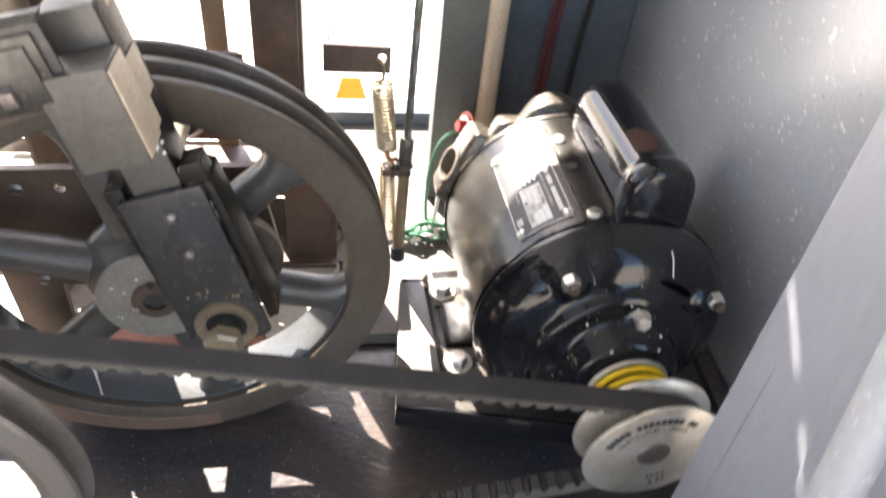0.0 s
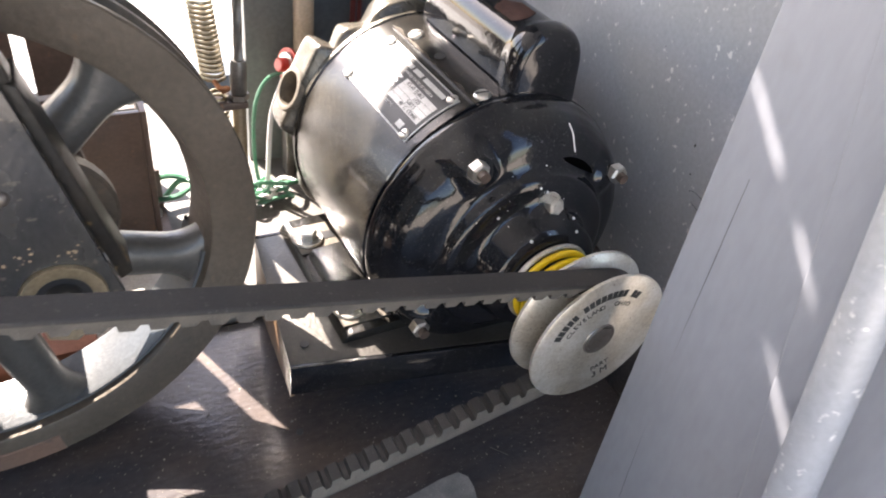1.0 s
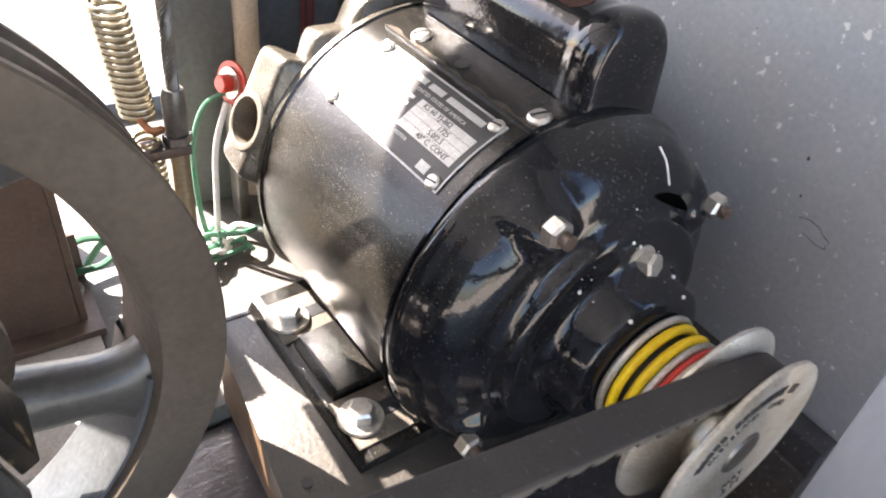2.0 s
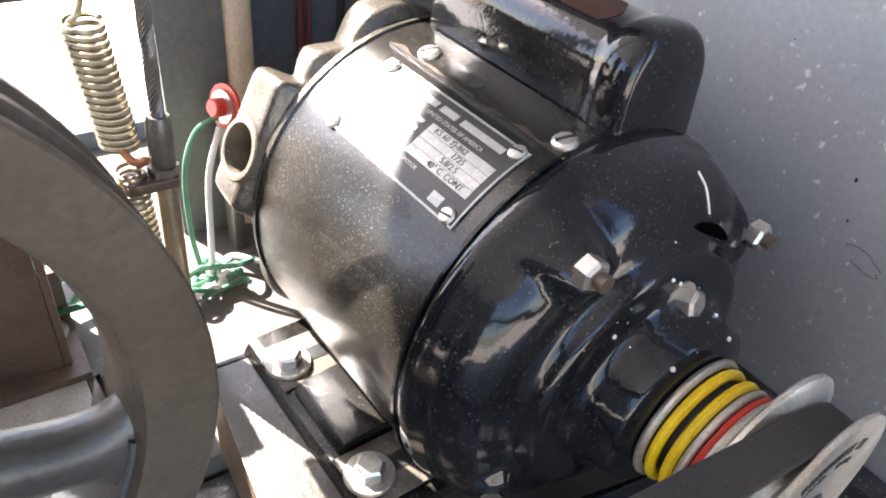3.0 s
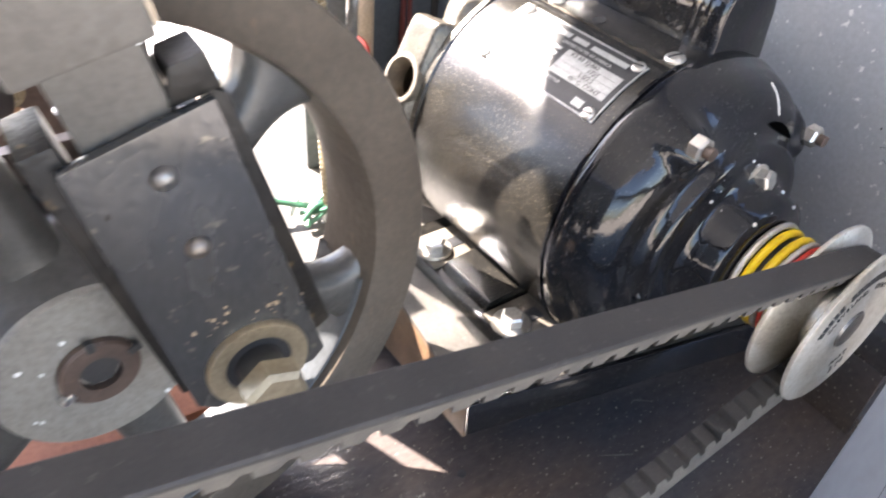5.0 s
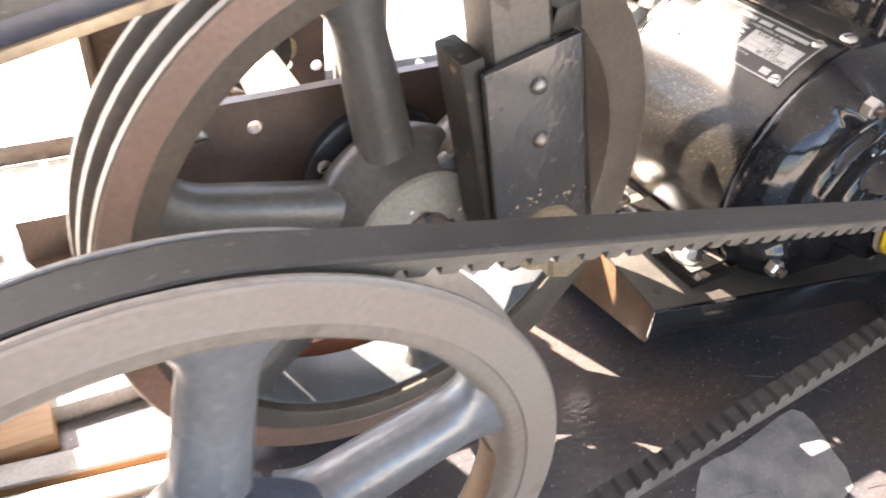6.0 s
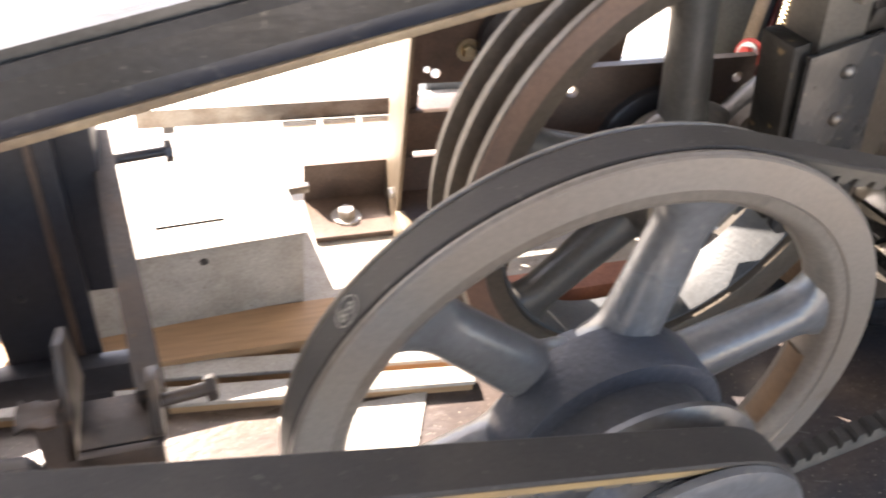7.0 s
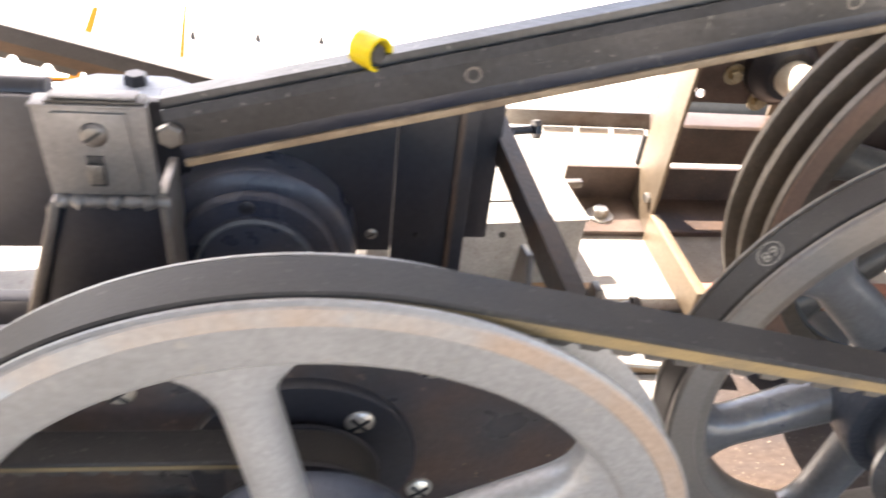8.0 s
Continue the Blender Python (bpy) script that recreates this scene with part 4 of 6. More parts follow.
part("side_bar", prism(bmesh.new(), [(0.242, 0.172), (0.280, 0.172), (0.273, 0.2040), (0.261, 0.2070)], 0, -0.4290, -0.4262, 0.0006), DARK_RUST, tens, "short rusty pointed flat bar")
part("cross_strap", boxed((-0.4250, 0.240, 0.1760), (-0.3985, 0.261, 0.1795), 0.0006), DARK_RUST, tens)
part("end_tab", prism(bmesh.new(), [(0.2405, 0.1798), (0.2580, 0.1798), (0.2530, 0.2000), (0.2455, 0.2010)], 0, -0.4020, -0.3985, 0.0006), DARK_RUST, tens)
part("front_tab", boxed((-0.4250, 0.2365, 0.1620), (-0.3990, 0.2397, 0.1790), 0.0006), DARK_RUST, tens)
part("long_bolt", tube(bmesh.new(), [(-0.3987, 0.2470, 0.1890), (-0.384, 0.2470, 0.1912)], 0.0024, 14), DARK_RUST, tens, "rusty bolt shank")
bolt(tens, (-0.384, 0.2470, 0.1912), (1, 0.0, 0.15), 0.0046, 0.0036, 0.0, DARK_RUST)
bm = boxed((-0.4440, 0.248, 0.1825), (-0.4310, 0.260, 0.1840), 0.0005)
bmesh.ops.subdivide_edges(bm, edges=bm.edges, cuts=3, use_grid_fill=True)
for v in bm.verts:
    v.co += noise.noise_vector(v.co * 260) * 0.0018
part("weld_lump", bm, DARK_RUST, tens, "rough torn weld bead", 60)
tb = thing("stop_bolt", (-0.40, 0.40, 0.190), "dark bolt standing out from the post", "bolt")
part("shank", tube(bmesh.new(), [(-0.4182, 0.3995, 0.1900), (-0.3915, 0.405, 0.1900)], 0.0026, 14), DARK_STEEL, tb)
part("head", tube(bmesh.new(), [(-0.392, 0.405, 0.1900), (-0.3880, 0.4055, 0.1900)], 0.0058, 8), DARK_STEEL, tb)

# grey box cover, plank and rails on the deck
ry = Matrix.Translation((-0.3125, 0.478, 0)) @ Matrix.Rotation(radians(5.0), 4, "Z")
tray = thing("box_cover", (-0.37, 0.55, 0.0125), "pale grey metal box cover with a small hole", "box")
part("shell", boxed((-0.170, 0.0, 0.0125), (0.0, 0.150, 0.0745), 0.0015, ry), PALE_PLATE, tray)
part("rim_lip", boxed((-0.172, -0.0015, 0.0747), (0.0015, 0.1515, 0.0770), 0.0008, ry), PALE_PLATE, tray, "thin folded top edge")
bm = bmesh.new()
lathe(bm, [(0.0, -0.0006), (0.0028, -0.0006), (0.0028, 0.002), (0.0, 0.002)], (0, 0), 16, False)
bmesh.ops.transform(bm, matrix=ry @ Matrix.Translation((-0.067, 0, 0.065)), verts=bm.verts)
part("hole", bm, BLACK, tray)
part("lid_slit", boxed((-0.093, 0.026, 0.0768), (-0.048, 0.0282, 0.0774), 0, ry), HOLLOW, tray)
part("end_latch", boxed((0.0018, 0.060, 0.066), (0.020, 0.066, 0.072), 0.0006, ry), OLD_STEEL, tray, "small steel latch")
bm = prism(bmesh.new(), [(0.4365, 0.0), (0.4365, 0.0150), (0.476, 0.0150), (0.476, 0.0125), (0.4585, 0.0125), (0.4585, 0.0)], 0, -0.52, -0.291, 0.0008)
single("plank", bm, TAN_WOOD, "bare brown wooden plank lying along the bed", "plank")
for y0, x1 in ((0.4270, -0.205), (0.4045, -0.212)):
    strip = thing("bed_strip", (-0.36, y0, 0.0), "pale narrow strip along the machine bed", "strip", "bed strips")
    skew = Matrix.Translation((-0.36, y0, 0)) @ Matrix.Rotation(radians(-7.0), 4, "Z") @ Matrix.Translation((0.36, -y0, 0))
    part("strip_top", boxed((-0.56, y0 - 0.0075, 0.0062), (x1, y0 + 0.0075, 0.010), 0.0008, skew), PALE_PLATE, strip)
    part("strip_base", boxed((-0.56, y0 - 0.0065, 0.0), (x1 - 0.001, y0 + 0.0065, 0.006), 0, skew), TAN_WOOD, strip)

hinge = thing("long_hinge", (-0.2, 0.66, 0.012), "long dull steel hinge strip behind the frame", "hinge")
part("leaf", boxed((-0.420, 0.670, 0.0560), (0.02, 0.674, 0.0730), 0.0008), OLD_STEEL, hinge)
for k in range(9):
    part("knuckle", tube(bmesh.new(), [(-0.300 + 0.036 * k, 0.667, 0.0535), (-0.2685 + 0.036 * k, 0.667, 0.0535)], 0.0034, 12), STEEL, hinge)
for x in (-0.40, -0.19, 0.0):
    part("hinge_foot", boxed((x, 0.6745, 0.0125), (x + 0.01, 0.680, 0.060), 0.0006), DARK_STEEL, hinge)
single("block", boxed((-0.215, 0.4335, 0.0), (-0.045, 0.4580, 0.030), 0.0015), BRICK_RED, "red-brown wooden block under the frame", "block")

# ---- gear frame behind the flywheel ----
fr = thing("gear_frame", (-0.1, 0.5, 0.012), "brown rusted steel frame that carries the flywheel shaft", "frame")
outline = [(-0.218, 0.2125), (-0.036, 0.2175), (-0.022, 0.135), (-0.030, 0.108), (-0.058, 0.1060), (-0.135, 0.1085), (-0.180, 0.1130), (-0.184, 0.0), (-0.215, 0.0), (-0.218, 0.115)]
part("bearing_plate", pierced(outline, [(-0.162, 0.199, 0.0036), (-0.167, 0.1195, 0.0036), (-0.0475, 0.1160, 0.0042), (-0.046, 0.2035, 0.0036)], 0.425, 0.431), BROWN_STEEL, fr, "brown plate with holes and a black flange bearing")
part("flange", lathe(bmesh.new(), [(0.012, 0.411), (0.022, 0.411), (0.026, 0.4165), (0.040, 0.418), (0.042, 0.4195), (0.042, 0.4255), (0.012, 0.4255)], AC, 56), DARK_STEEL, fr, "black round bearing flange")
for a in (35, 155, 275):
    screw(fr, (AC[0] + 0.034 * math.cos(radians(a)), 0.4185, AC[1] + 0.034 * math.sin(radians(a))), (0, -1, 0), 0.0042, 0.0025, STEEL, False, 20)
for x, z in ((-0.189, 0.198), (-0.191, 0.117)):
    screw(fr, (x, 0.4252, z), (0, -1, 0), 0.0050, 0.0022, OLD_STEEL, False, 0)
part("side_rail", boxed((-0.2290, 0.432, 0.013), (-0.2200, 0.5405, 0.040), 0.001), SUNLIT_TAN, fr)
# the sun-facing leg is coloured paler than the shaded brown one
part("column", prism(bmesh.new(), [(-0.2270, 0.542), (-0.2235, 0.542), (-0.2175, 0.6035), (-0.2210, 0.6035)], 2, 0.018, 0.46, 0.0006), SUNLIT_TAN, fr, "leg of the corner angle, sunlight put into its tan colour")
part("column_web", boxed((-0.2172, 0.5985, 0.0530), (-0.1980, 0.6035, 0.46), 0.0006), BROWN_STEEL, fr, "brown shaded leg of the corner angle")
part("column", boxed((-0.0525, 0.6045, 0.0530), (-0.0150, 0.6105, 0.265), 0.001), BROWN_STEEL, fr, "brown upright steel column")
part("column_web", boxed((-0.0148, 0.6050, 0.0530), (-0.0105, 0.645, 0.265), 0.001), BROWN_STEEL, fr)
# out-of-view piece added to keep the sun off the rim's inner wall
part("column", boxed((-0.0800, 0.6106, 0.2600), (-0.0420, 0.6160, 0.46), 0.001), BROWN_STEEL, fr, "unseen upper column piece added to shade the flywheel")
part("stub_column", boxed((-0.0300, 0.556, 0.0178), (0.0118, 0.561, 0.132), 0.001), BROWN_STEEL, fr, "short brown steel upright")
part("column_web", boxed((0.0120, 0.5565, 0.0178), (0.0165, 0.599, 0.132), 0.001), BROWN_STEEL, fr)
part("base_angle", prism(bmesh.new(), [(0.545, 0.0125), (0.604, 0.0125), (0.604, 0.052), (0.5995, 0.052), (0.5995, 0.0175), (0.545, 0.0175)], 0, -0.292, 0.024, 0.0006), BROWN_STEEL, fr, "angle iron bolted to the deck")
part("cross_angle", prism(bmesh.new(), [(0.596, 0.062), (0.622, 0.096), (0.622, 0.100), (0.596, 0.100), (0.5925, 0.0985), (0.5925, 0.062)], 0, -0.216, -0.047, 0.0005), BROWN_STEEL, fr, "cross angle with a bright top edge")
part("top_plate", pierced([(-0.2205, 0.119), (-0.0612, 0.119), (-0.0612, 0.205), (-0.2205, 0.205)], [(-0.1835, 0.1275, 0.0042), (-0.191, 0.131, 0.0030), (-0.068, 0.1360, 0.0042), (-0.090, 0.140, 0.0035)], 0.604, 0.609), BROWN_STEEL, fr, "brown cross plate with holes")
for x, z, m in ((-0.152, 0.1455, OLD_STEEL), (-0.131, 0.130, STEEL)):
    screw(fr, (x, 0.6042, z), (0, -1, 0), 0.0046, 0.003, m, False, 0)
for x, y, z in ((-0.262, 0.570, 0.0175), (0.008, 0.588, 0.0175)):
    bolt(fr, (x, y, z), (0, 0, 1), 0.0078, 0.007, 0.0015)
bolt(fr, (-0.2255, 0.558, 0.046), (-1, -0.1, 0), 0.005, 0.004, 0.0)
part("spring_arm", pierced([(0.0078, 0.2485), (0.0555, 0.2485), (0.0555, 0.2690), (0.0078, 0.2705)], [(0.0495, 0.2605, 0.0032)], 0.4965, 0.5015), BROWN_STEEL, fr, "brown flat arm that holds the spring")
part("arm_link", boxed((0.0078, 0.502, 0.2485), (0.0125, 0.575, 0.2705), 0.0008), DARK_STEEL, fr)
tubew = thing("shaft_sleeve", (-0.127, 0.52, 0.157), "bright bare steel sleeve inside the gear frame", "sleeve")
TC = (-0.1205, 0.157)
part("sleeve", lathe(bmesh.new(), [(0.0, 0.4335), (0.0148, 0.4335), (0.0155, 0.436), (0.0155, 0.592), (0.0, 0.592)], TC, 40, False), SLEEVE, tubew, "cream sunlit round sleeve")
part("collar", lathe(bmesh.new(), [(0.0157, 0.578), (0.021, 0.578), (0.024, 0.582), (0.027, 0.590), (0.031, 0.594), (0.031, 0.6035), (0.0157, 0.6035)], TC, 48), DARK_STEEL, tubew, "black stepped flange round the sleeve")
for x, z in ((-0.158, 0.147), (-0.0925, 0.1525), (-0.127, 0.123)):
    bolt(tubew, (x, 0.6035, z), (0, -1, 0), 0.006, 0.0055, 0.001, SPRING, "nut")
part("column", boxed((-0.0950, 0.6280, 0.0130), (-0.0755, 0.6320, 0.46), 0.0006), SUNLIT_TAN, fr, "inner column flange, sunlight put into its tan colour")

# ---- spring and cable ----
sx, sy = 0.0500, 0.4995
spring = thing("coil_spring", (sx, sy, 0.18), "yellow-zinc steel coil spring hanging from a flat arm", "spring")


def coil(x0, z0, x1, z1, y, r, turns, wire):
    pts = []
    n = turns * 14
    for i in range(n + 1):
        t, a = i / n, 2 * math.pi * i / 14
        pts.append((x0 + (x1 - x0) * t + r * math.cos(a), y + r * math.sin(a), z0 + (z1 - z0) * t))
    return tube(bmesh.new(), pts, wire, 6)


part("coil", coil(sx, 0.2385, 0.0555, 0.1835, sy, 0.0072, 17, 0.00125), SPRING, spring)
part("hook", tube(bmesh.new(), smooth_path([(sx - 0.005, sy - 0.005, 0.2395), (sx - 0.001, sy - 0.004, 0.2425), (sx + 0.001, sy - 0.0045, 0.250), (sx - 0.001, sy - 0.0055, 0.2585), (sx - 0.004, sy - 0.003, 0.2605)], 6), 0.0012, 7), SPRING, spring)
part("lower_coil", coil(0.0555, 0.176, 0.059, 0.098, 0.492, 0.0058, 22, 0.0011), SPRING, spring, "thinner lower spring")
part("end_ring", tube(bmesh.new(), smooth_path([(0.0545, 0.492, 0.1845), (0.057, 0.486, 0.182), (0.062, 0.487, 0.181), (0.060, 0.493, 0.176)], 6), 0.0018, 8), material("copper_ring", (0.45, 0.2, 0.1), 0.35, 0.8), spring, "copper-coloured end ring")
cable = thing("steel_cable", (0.0725, 0.49, 0.19), "twisted grey steel cable with a crimped end fitting", "cable")
for s in range(9):
    pts = []
    for i in range(150):
        t = i / 149
        a = 2 * math.pi * (t * 15 + s / 9)
        pts.append((0.0700 + 0.0055 * t + 0.0022 * math.cos(a), 0.49 + 0.0022 * math.sin(a), 0.19 + 0.30 * t))
    part("strand", tube(bmesh.new(), pts, 0.00100, 5), CABLE_STEEL, cable)
part("upper_cable", tube(bmesh.new(), [(0.0755, 0.49, 0.488), (0.083, 0.49, 0.93)], 0.0032, 10), CABLE_STEEL, cable)
part("ferrule", tube(bmesh.new(), [(0.0693, 0.49, 0.1755), (0.0694, 0.49, 0.1765), (0.0700, 0.49, 0.196), (0.0702, 0.49, 0.199)], [0.0048, 0.0054, 0.0054, 0.0046], 18), CABLE_STEEL, cable)
part("lug", boxed((0.052, 0.4835, 0.1665), (0.074, 0.4965, 0.1715), 0.001, Matrix.Translation((0, 0, 0.0))), BROWN_STEEL, cable)
part("nut", tube(bmesh.new(), [(0.0693, 0.49, 0.1715), (0.0693, 0.49, 0.1755)], 0.0068, 6), OLD_STEEL, cable)
part("rod", tube(bmesh.new(), [(0.0683, 0.49, 0.085), (0.0693, 0.49, 0.1665)], 0.0046, 14), BRASS, cable, "tan round rod")
part("turnbuckle", tube(bmesh.new(), [(0.0683, 0.49, 0.0745), (0.0683, 0.49, 0.0755), (0.0683, 0.49, 0.088), (0.0683, 0.49, 0.090)], [0.004, 0.0062, 0.0062, 0.004], 14), DARK_STEEL, cable)

# ---- motor base ----
base = thing("slide_plate", (0.16, 0.39, 0.012), "black steel slide plate with bent front flange", "plate")
top = [(0.058, 0.338), (0.294, 0.2974), (0.294, 0.462), (0.0685, 0.462)]
part("plate", prism(bmesh.new(), top, 2, 0.0705, 0.0735, 0.0006), SLIDE_STEEL, base, "worn brown-grey plate, bare in places")
bm = bmesh.new()
fv = [Vector((0.058, 0.338)), Vector((0.294, 0.2974))]
nv = Vector((fv[1].y - fv[0].y, -(fv[1].x - fv[0].x))).normalized()
prism(bm, [tuple(fv[0]), tuple(fv[1]), tuple(fv[1] + nv * 0.003), tuple(fv[0] + nv * 0.003)], 2, 0.0495, 0.0733, 0.0008)
part("front_flange", bm, ENAMEL, base)
bm = prism(bmesh.new(), [(0.3382, 0.0440), (0.4615, 0.0125), (0.4615, 0.0703), (0.3382, 0.0703)], 0, 0.0582, 0.0610, 0.0004)
for v in bm.verts:
    v.co.x += (v.co.y - 0.3382) * 0.0835
part("side_flange", bm, FLANGE_BROWN, base, "rusty brown end flange")
part("back_leg", boxed((0.070, 0.4625, 0.012), (0.294, 0.466, 0.0733), 0.0008), ENAMEL, base)
part("support_block", boxed((0.20, 0.36, 0.0), (0.30, 0.44, 0.0703)), FLOOR_WOOD, base)
bm = bmesh.new()
lathe(bm, [(0.0, 0), (0.0028, 0), (0.0028, 0.0006), (0.0, 0.0006)], (0, 0), 20, False)
bmesh.ops.transform(bm, matrix=Matrix.Translation((0.071, 0.351, 0.0742)) @ pose(0, 0, 0, 90, 0, 0), verts=bm.verts)
part("hole", bm, BLACK, base)

# ---- electric motor ----
motor = thing("electric_motor", (MC[0], 0.41, 0.05), "glossy black electric motor with capacitor box and nameplate", "motor")
# cross-section over x: a shelf with a raised pad towards the motor
bm = bmesh.new()
prof = [(0.091, 0.0737), (0.094, 0.079), (0.098, 0.081), (0.137, 0.081), (0.150, 0.090), (0.160, 0.098), (0.165, 0.094), (0.152, 0.0805), (0.150, 0.0737)]
bmesh.ops.translate(prism(bm, prof, 1, 0.349, 0.471, 0.0008), verts=bm.verts, vec=(0.0035, 0, 0))
foot = part("foot", bm, DUSTY_ENAMEL, motor, "black pressed-steel foot with two slotted bolts")
bm = bmesh.new()
prof = [(0.097, 0.0812), (0.101, 0.0865), (0.128, 0.0890), (0.141, 0.0875), (0.146, 0.0812)]
bmesh.ops.translate(prism(bm, prof, 1, 0.387, 0.429, 0.0015), verts=bm.verts, vec=(0.0035, 0, 0))
part("raised_saddle", bm, DUSTY_ENAMEL, foot, "raised black saddle between the bolts")
for y in (0.3705, 0.4457):
    part("bare_patch", boxed((0.0975, y - 0.015, 0.0812), (0.1405, y + 0.015, 0.0822), 0.0004), DIRTY_TAN, foot, "bare dirty paint round the slot")
    part("slot", boxed((0.1055, y - 0.0042, 0.0815), (0.1275, y + 0.0042, 0.0826), 0.0003), BLACK, foot)
    bolt(foot, (0.1070, y, 0.0826), (0, 0, 1), 0.0068, 0.0062, 0.0016, STEEL, "bolt", "", 10)

SHELL = 0.0874
SPIN = -3.2
part("shell", lathe(bmesh.new(), [(0.0, 0.358), (SHELL, 0.358), (SHELL, 0.479), (SHELL + 0.0012, 0.480), (0.0, 0.480)], MC, 128, False), DUSTY_ENAMEL, motor, "dusty black rolled steel shell")


BELL = [(0.0, 0.3605), (0.0878, 0.3605), (0.0890, 0.3596), (0.0890, 0.3555), (0.0882, 0.3530), (0.0868, 0.3500), (0.0850, 0.3450), (0.0820, 0.3395), (0.0780, 0.3345), (0.0730, 0.3308),
        (0.0675, 0.3285), (0.0625, 0.3270), (0.0592, 0.3255), (0.0575, 0.3232), (0.0562, 0.3200), (0.0545, 0.3190), (0.0505, 0.3186), (0.0460, 0.3182), (0.0420, 0.3172), (0.0397, 0.3155),
        (0.0386, 0.3120), (0.0377, 0.3095), (0.0370, 0.3085), (0.0362, 0.3005), (0.0350, 0.2995), (0.0330, 0.2985), (0.0315, 0.2975), (0.0, 0.2975)]
STUDS = ((121.9, 0.0796), (36.9, 0.0752), (212, 0.077), (302, 0.077))


def bell_shift(a, r):
    """How far the bell's face stands out (-) or in (+) at angle a and radius r: round bosses at the studs, shallow hollows between."""
    dy = 0.0
    if 0.045 < r < 0.0892:
        for b, rb in STUDS:
            d = (a - b + 180) % 360 - 180
            dy -= (0.0046 + 0.9 * (rb - 0.0752)) * math.exp(-(d / 7.6) ** 4) * math.exp(-((r - rb + 0.003) / 0.0105) ** 4)
            e = (a - b - 45 + 180) % 360 - 180
            dy += 0.0013 * math.exp(-(e / 26) ** 2) * math.exp(-((r - 0.064) / 0.010) ** 2)
    return dy


def bell_face(a, r):
    """The depth of the bell's face at angle a and radius r."""
    for (r0, y0), (r1, y1) in zip(BELL[3:], BELL[4:]):
        if r1 <= r <= r0:
            return y0 + (y1 - y0) * (r0 - r) / max(r0 - r1, 1e-6) + bell_shift(a, r)
    return 0.33


def bell_mesh():
    """The cast end bell, turned from its outline."""
    bm = bmesh.new()
    seg, rings = 240, []
    outline = []
    for (r0, y0), (r1, y1) in zip(BELL, BELL[1:]):
        n = 3 if 0.056 < r1 < 0.087 else 1
        outline += [(r0 + (r1 - r0) * k / n, y0 + (y1 - y0) * k / n) for k in range(n)]
    outline.append(BELL[-1])
    for i in range(seg):
        a = 360 * i / seg
        rings.append([bm.verts.new((MC[0] + r * math.cos(radians(a)), y + (bell_shift(a, r) if y < 0.356 else 0), MC[1] + r * math.sin(radians(a)))) for r, y in outline])
    for p, q in zip(rings, rings[1:] + rings[:1]):
        for k in range(len(outline) - 1):
            bm.faces.new((p[k], p[k + 1], q[k + 1], q[k]))
    bmesh.ops.remove_doubles(bm, verts=bm.verts, dist=0.00001)
    return bm


bell = part("front_bell", bell_mesh(), ENAMEL, motor, "glossy black domed end bell", 70)
part("bell_seam", lathe(bmesh.new(), [(0.0865, 0.3607), (0.0894, 0.3603), (0.0894, 0.3618), (0.0865, 0.3622)], MC, 128), ENAMEL, bell)
for a, r in STUDS:
    d = Vector((math.cos(radians(a)), 0, math.sin(radians(a))))
    c = Vector((MC[0], 0, MC[1])) + d * r
    bolt(bell, c + Vector((0, 0.3270, 0)), (0, -1, 0), 0.0060, 0.0066, 0.0, STEEL, "nut", "bright hexagon nut", a)
    part("stud", tube(bmesh.new(), [c + Vector((0, 0.3210, 0)), c + Vector((0, 0.3165, 0))], 0.0032, 12), BROWN_STEEL, bell, "rusty stud end")
bm = bmesh.new()
ends = []
for k in range(13):
    t = k / 12
    a = 47 + 26 * t
    half = 0.0022 * math.sin(math.pi * t) ** 0.6 + 0.0002
    ends.append([bm.verts.new((MC[0] + r * math.cos(radians(a)), bell_face(a, min(r, 0.0888)) - 0.0006, MC[1] + r * math.sin(radians(a)))) for r in (0.0640 - half, 0.0640 + half)])
for p, q in zip(ends, ends[1:]):
    bm.faces.new((p[0], p[1], q[1], q[0]))
bmesh.ops.solidify(bm, geom=bm.faces[:], thickness=0.0008)
part("vent", bm, HOLLOW, bell, "dark curved vent slot")
oil = part("oil_cap", tube(bmesh.new(), [(0.2044, 0.3225, 0.1770), (0.2044, 0.3168, 0.1775)], 0.0088, 20), ALUMINIUM, motor, "oil cap washer splashed with silver paint")
bolt(oil, (0.2052, 0.3172, 0.1785), (0.15, -1, 0.30), 0.0056, 0.0072, 0.0, STEEL, "cap_bolt", "bright bolt splashed with paint")
rnd = random.Random(5)
for k in range(20):
    a = rnd.choice((62, 92, 118, 126)) + 13 * rnd.gauss(0, 1)
    r = 0.0455 + 0.006 * rnd.gauss(0, 1)
    r = min(max(r, 0.034), 0.060)
    p = Vector((MC[0] + r * math.cos(radians(a)), bell_face(a, r), MC[1] + r * math.sin(radians(a))))
    size = 0.0003 + 0.0010 * rnd.random() ** 2.5
    bm = bmesh.new()
    bmesh.ops.create_icosphere(bm, subdivisions=1, radius=size)
    bmesh.ops.translate(bm, vec=p, verts=bm.verts)
    part("paint_splash", bm, WHITE, bell)
drip = [(71.5, 0.0815), (70.0, 0.0775), (68.5, 0.0725), (66.5, 0.0690)]
part("splash_streak", tube(bmesh.new(), smooth_path([(MC[0] + r * math.cos(radians(a)), bell_face(a, r) - 0.0002, MC[1] + r * math.sin(radians(a))) for a, r in drip], 5), 0.00042, 6), WHITE, bell, "thin white paint drip")

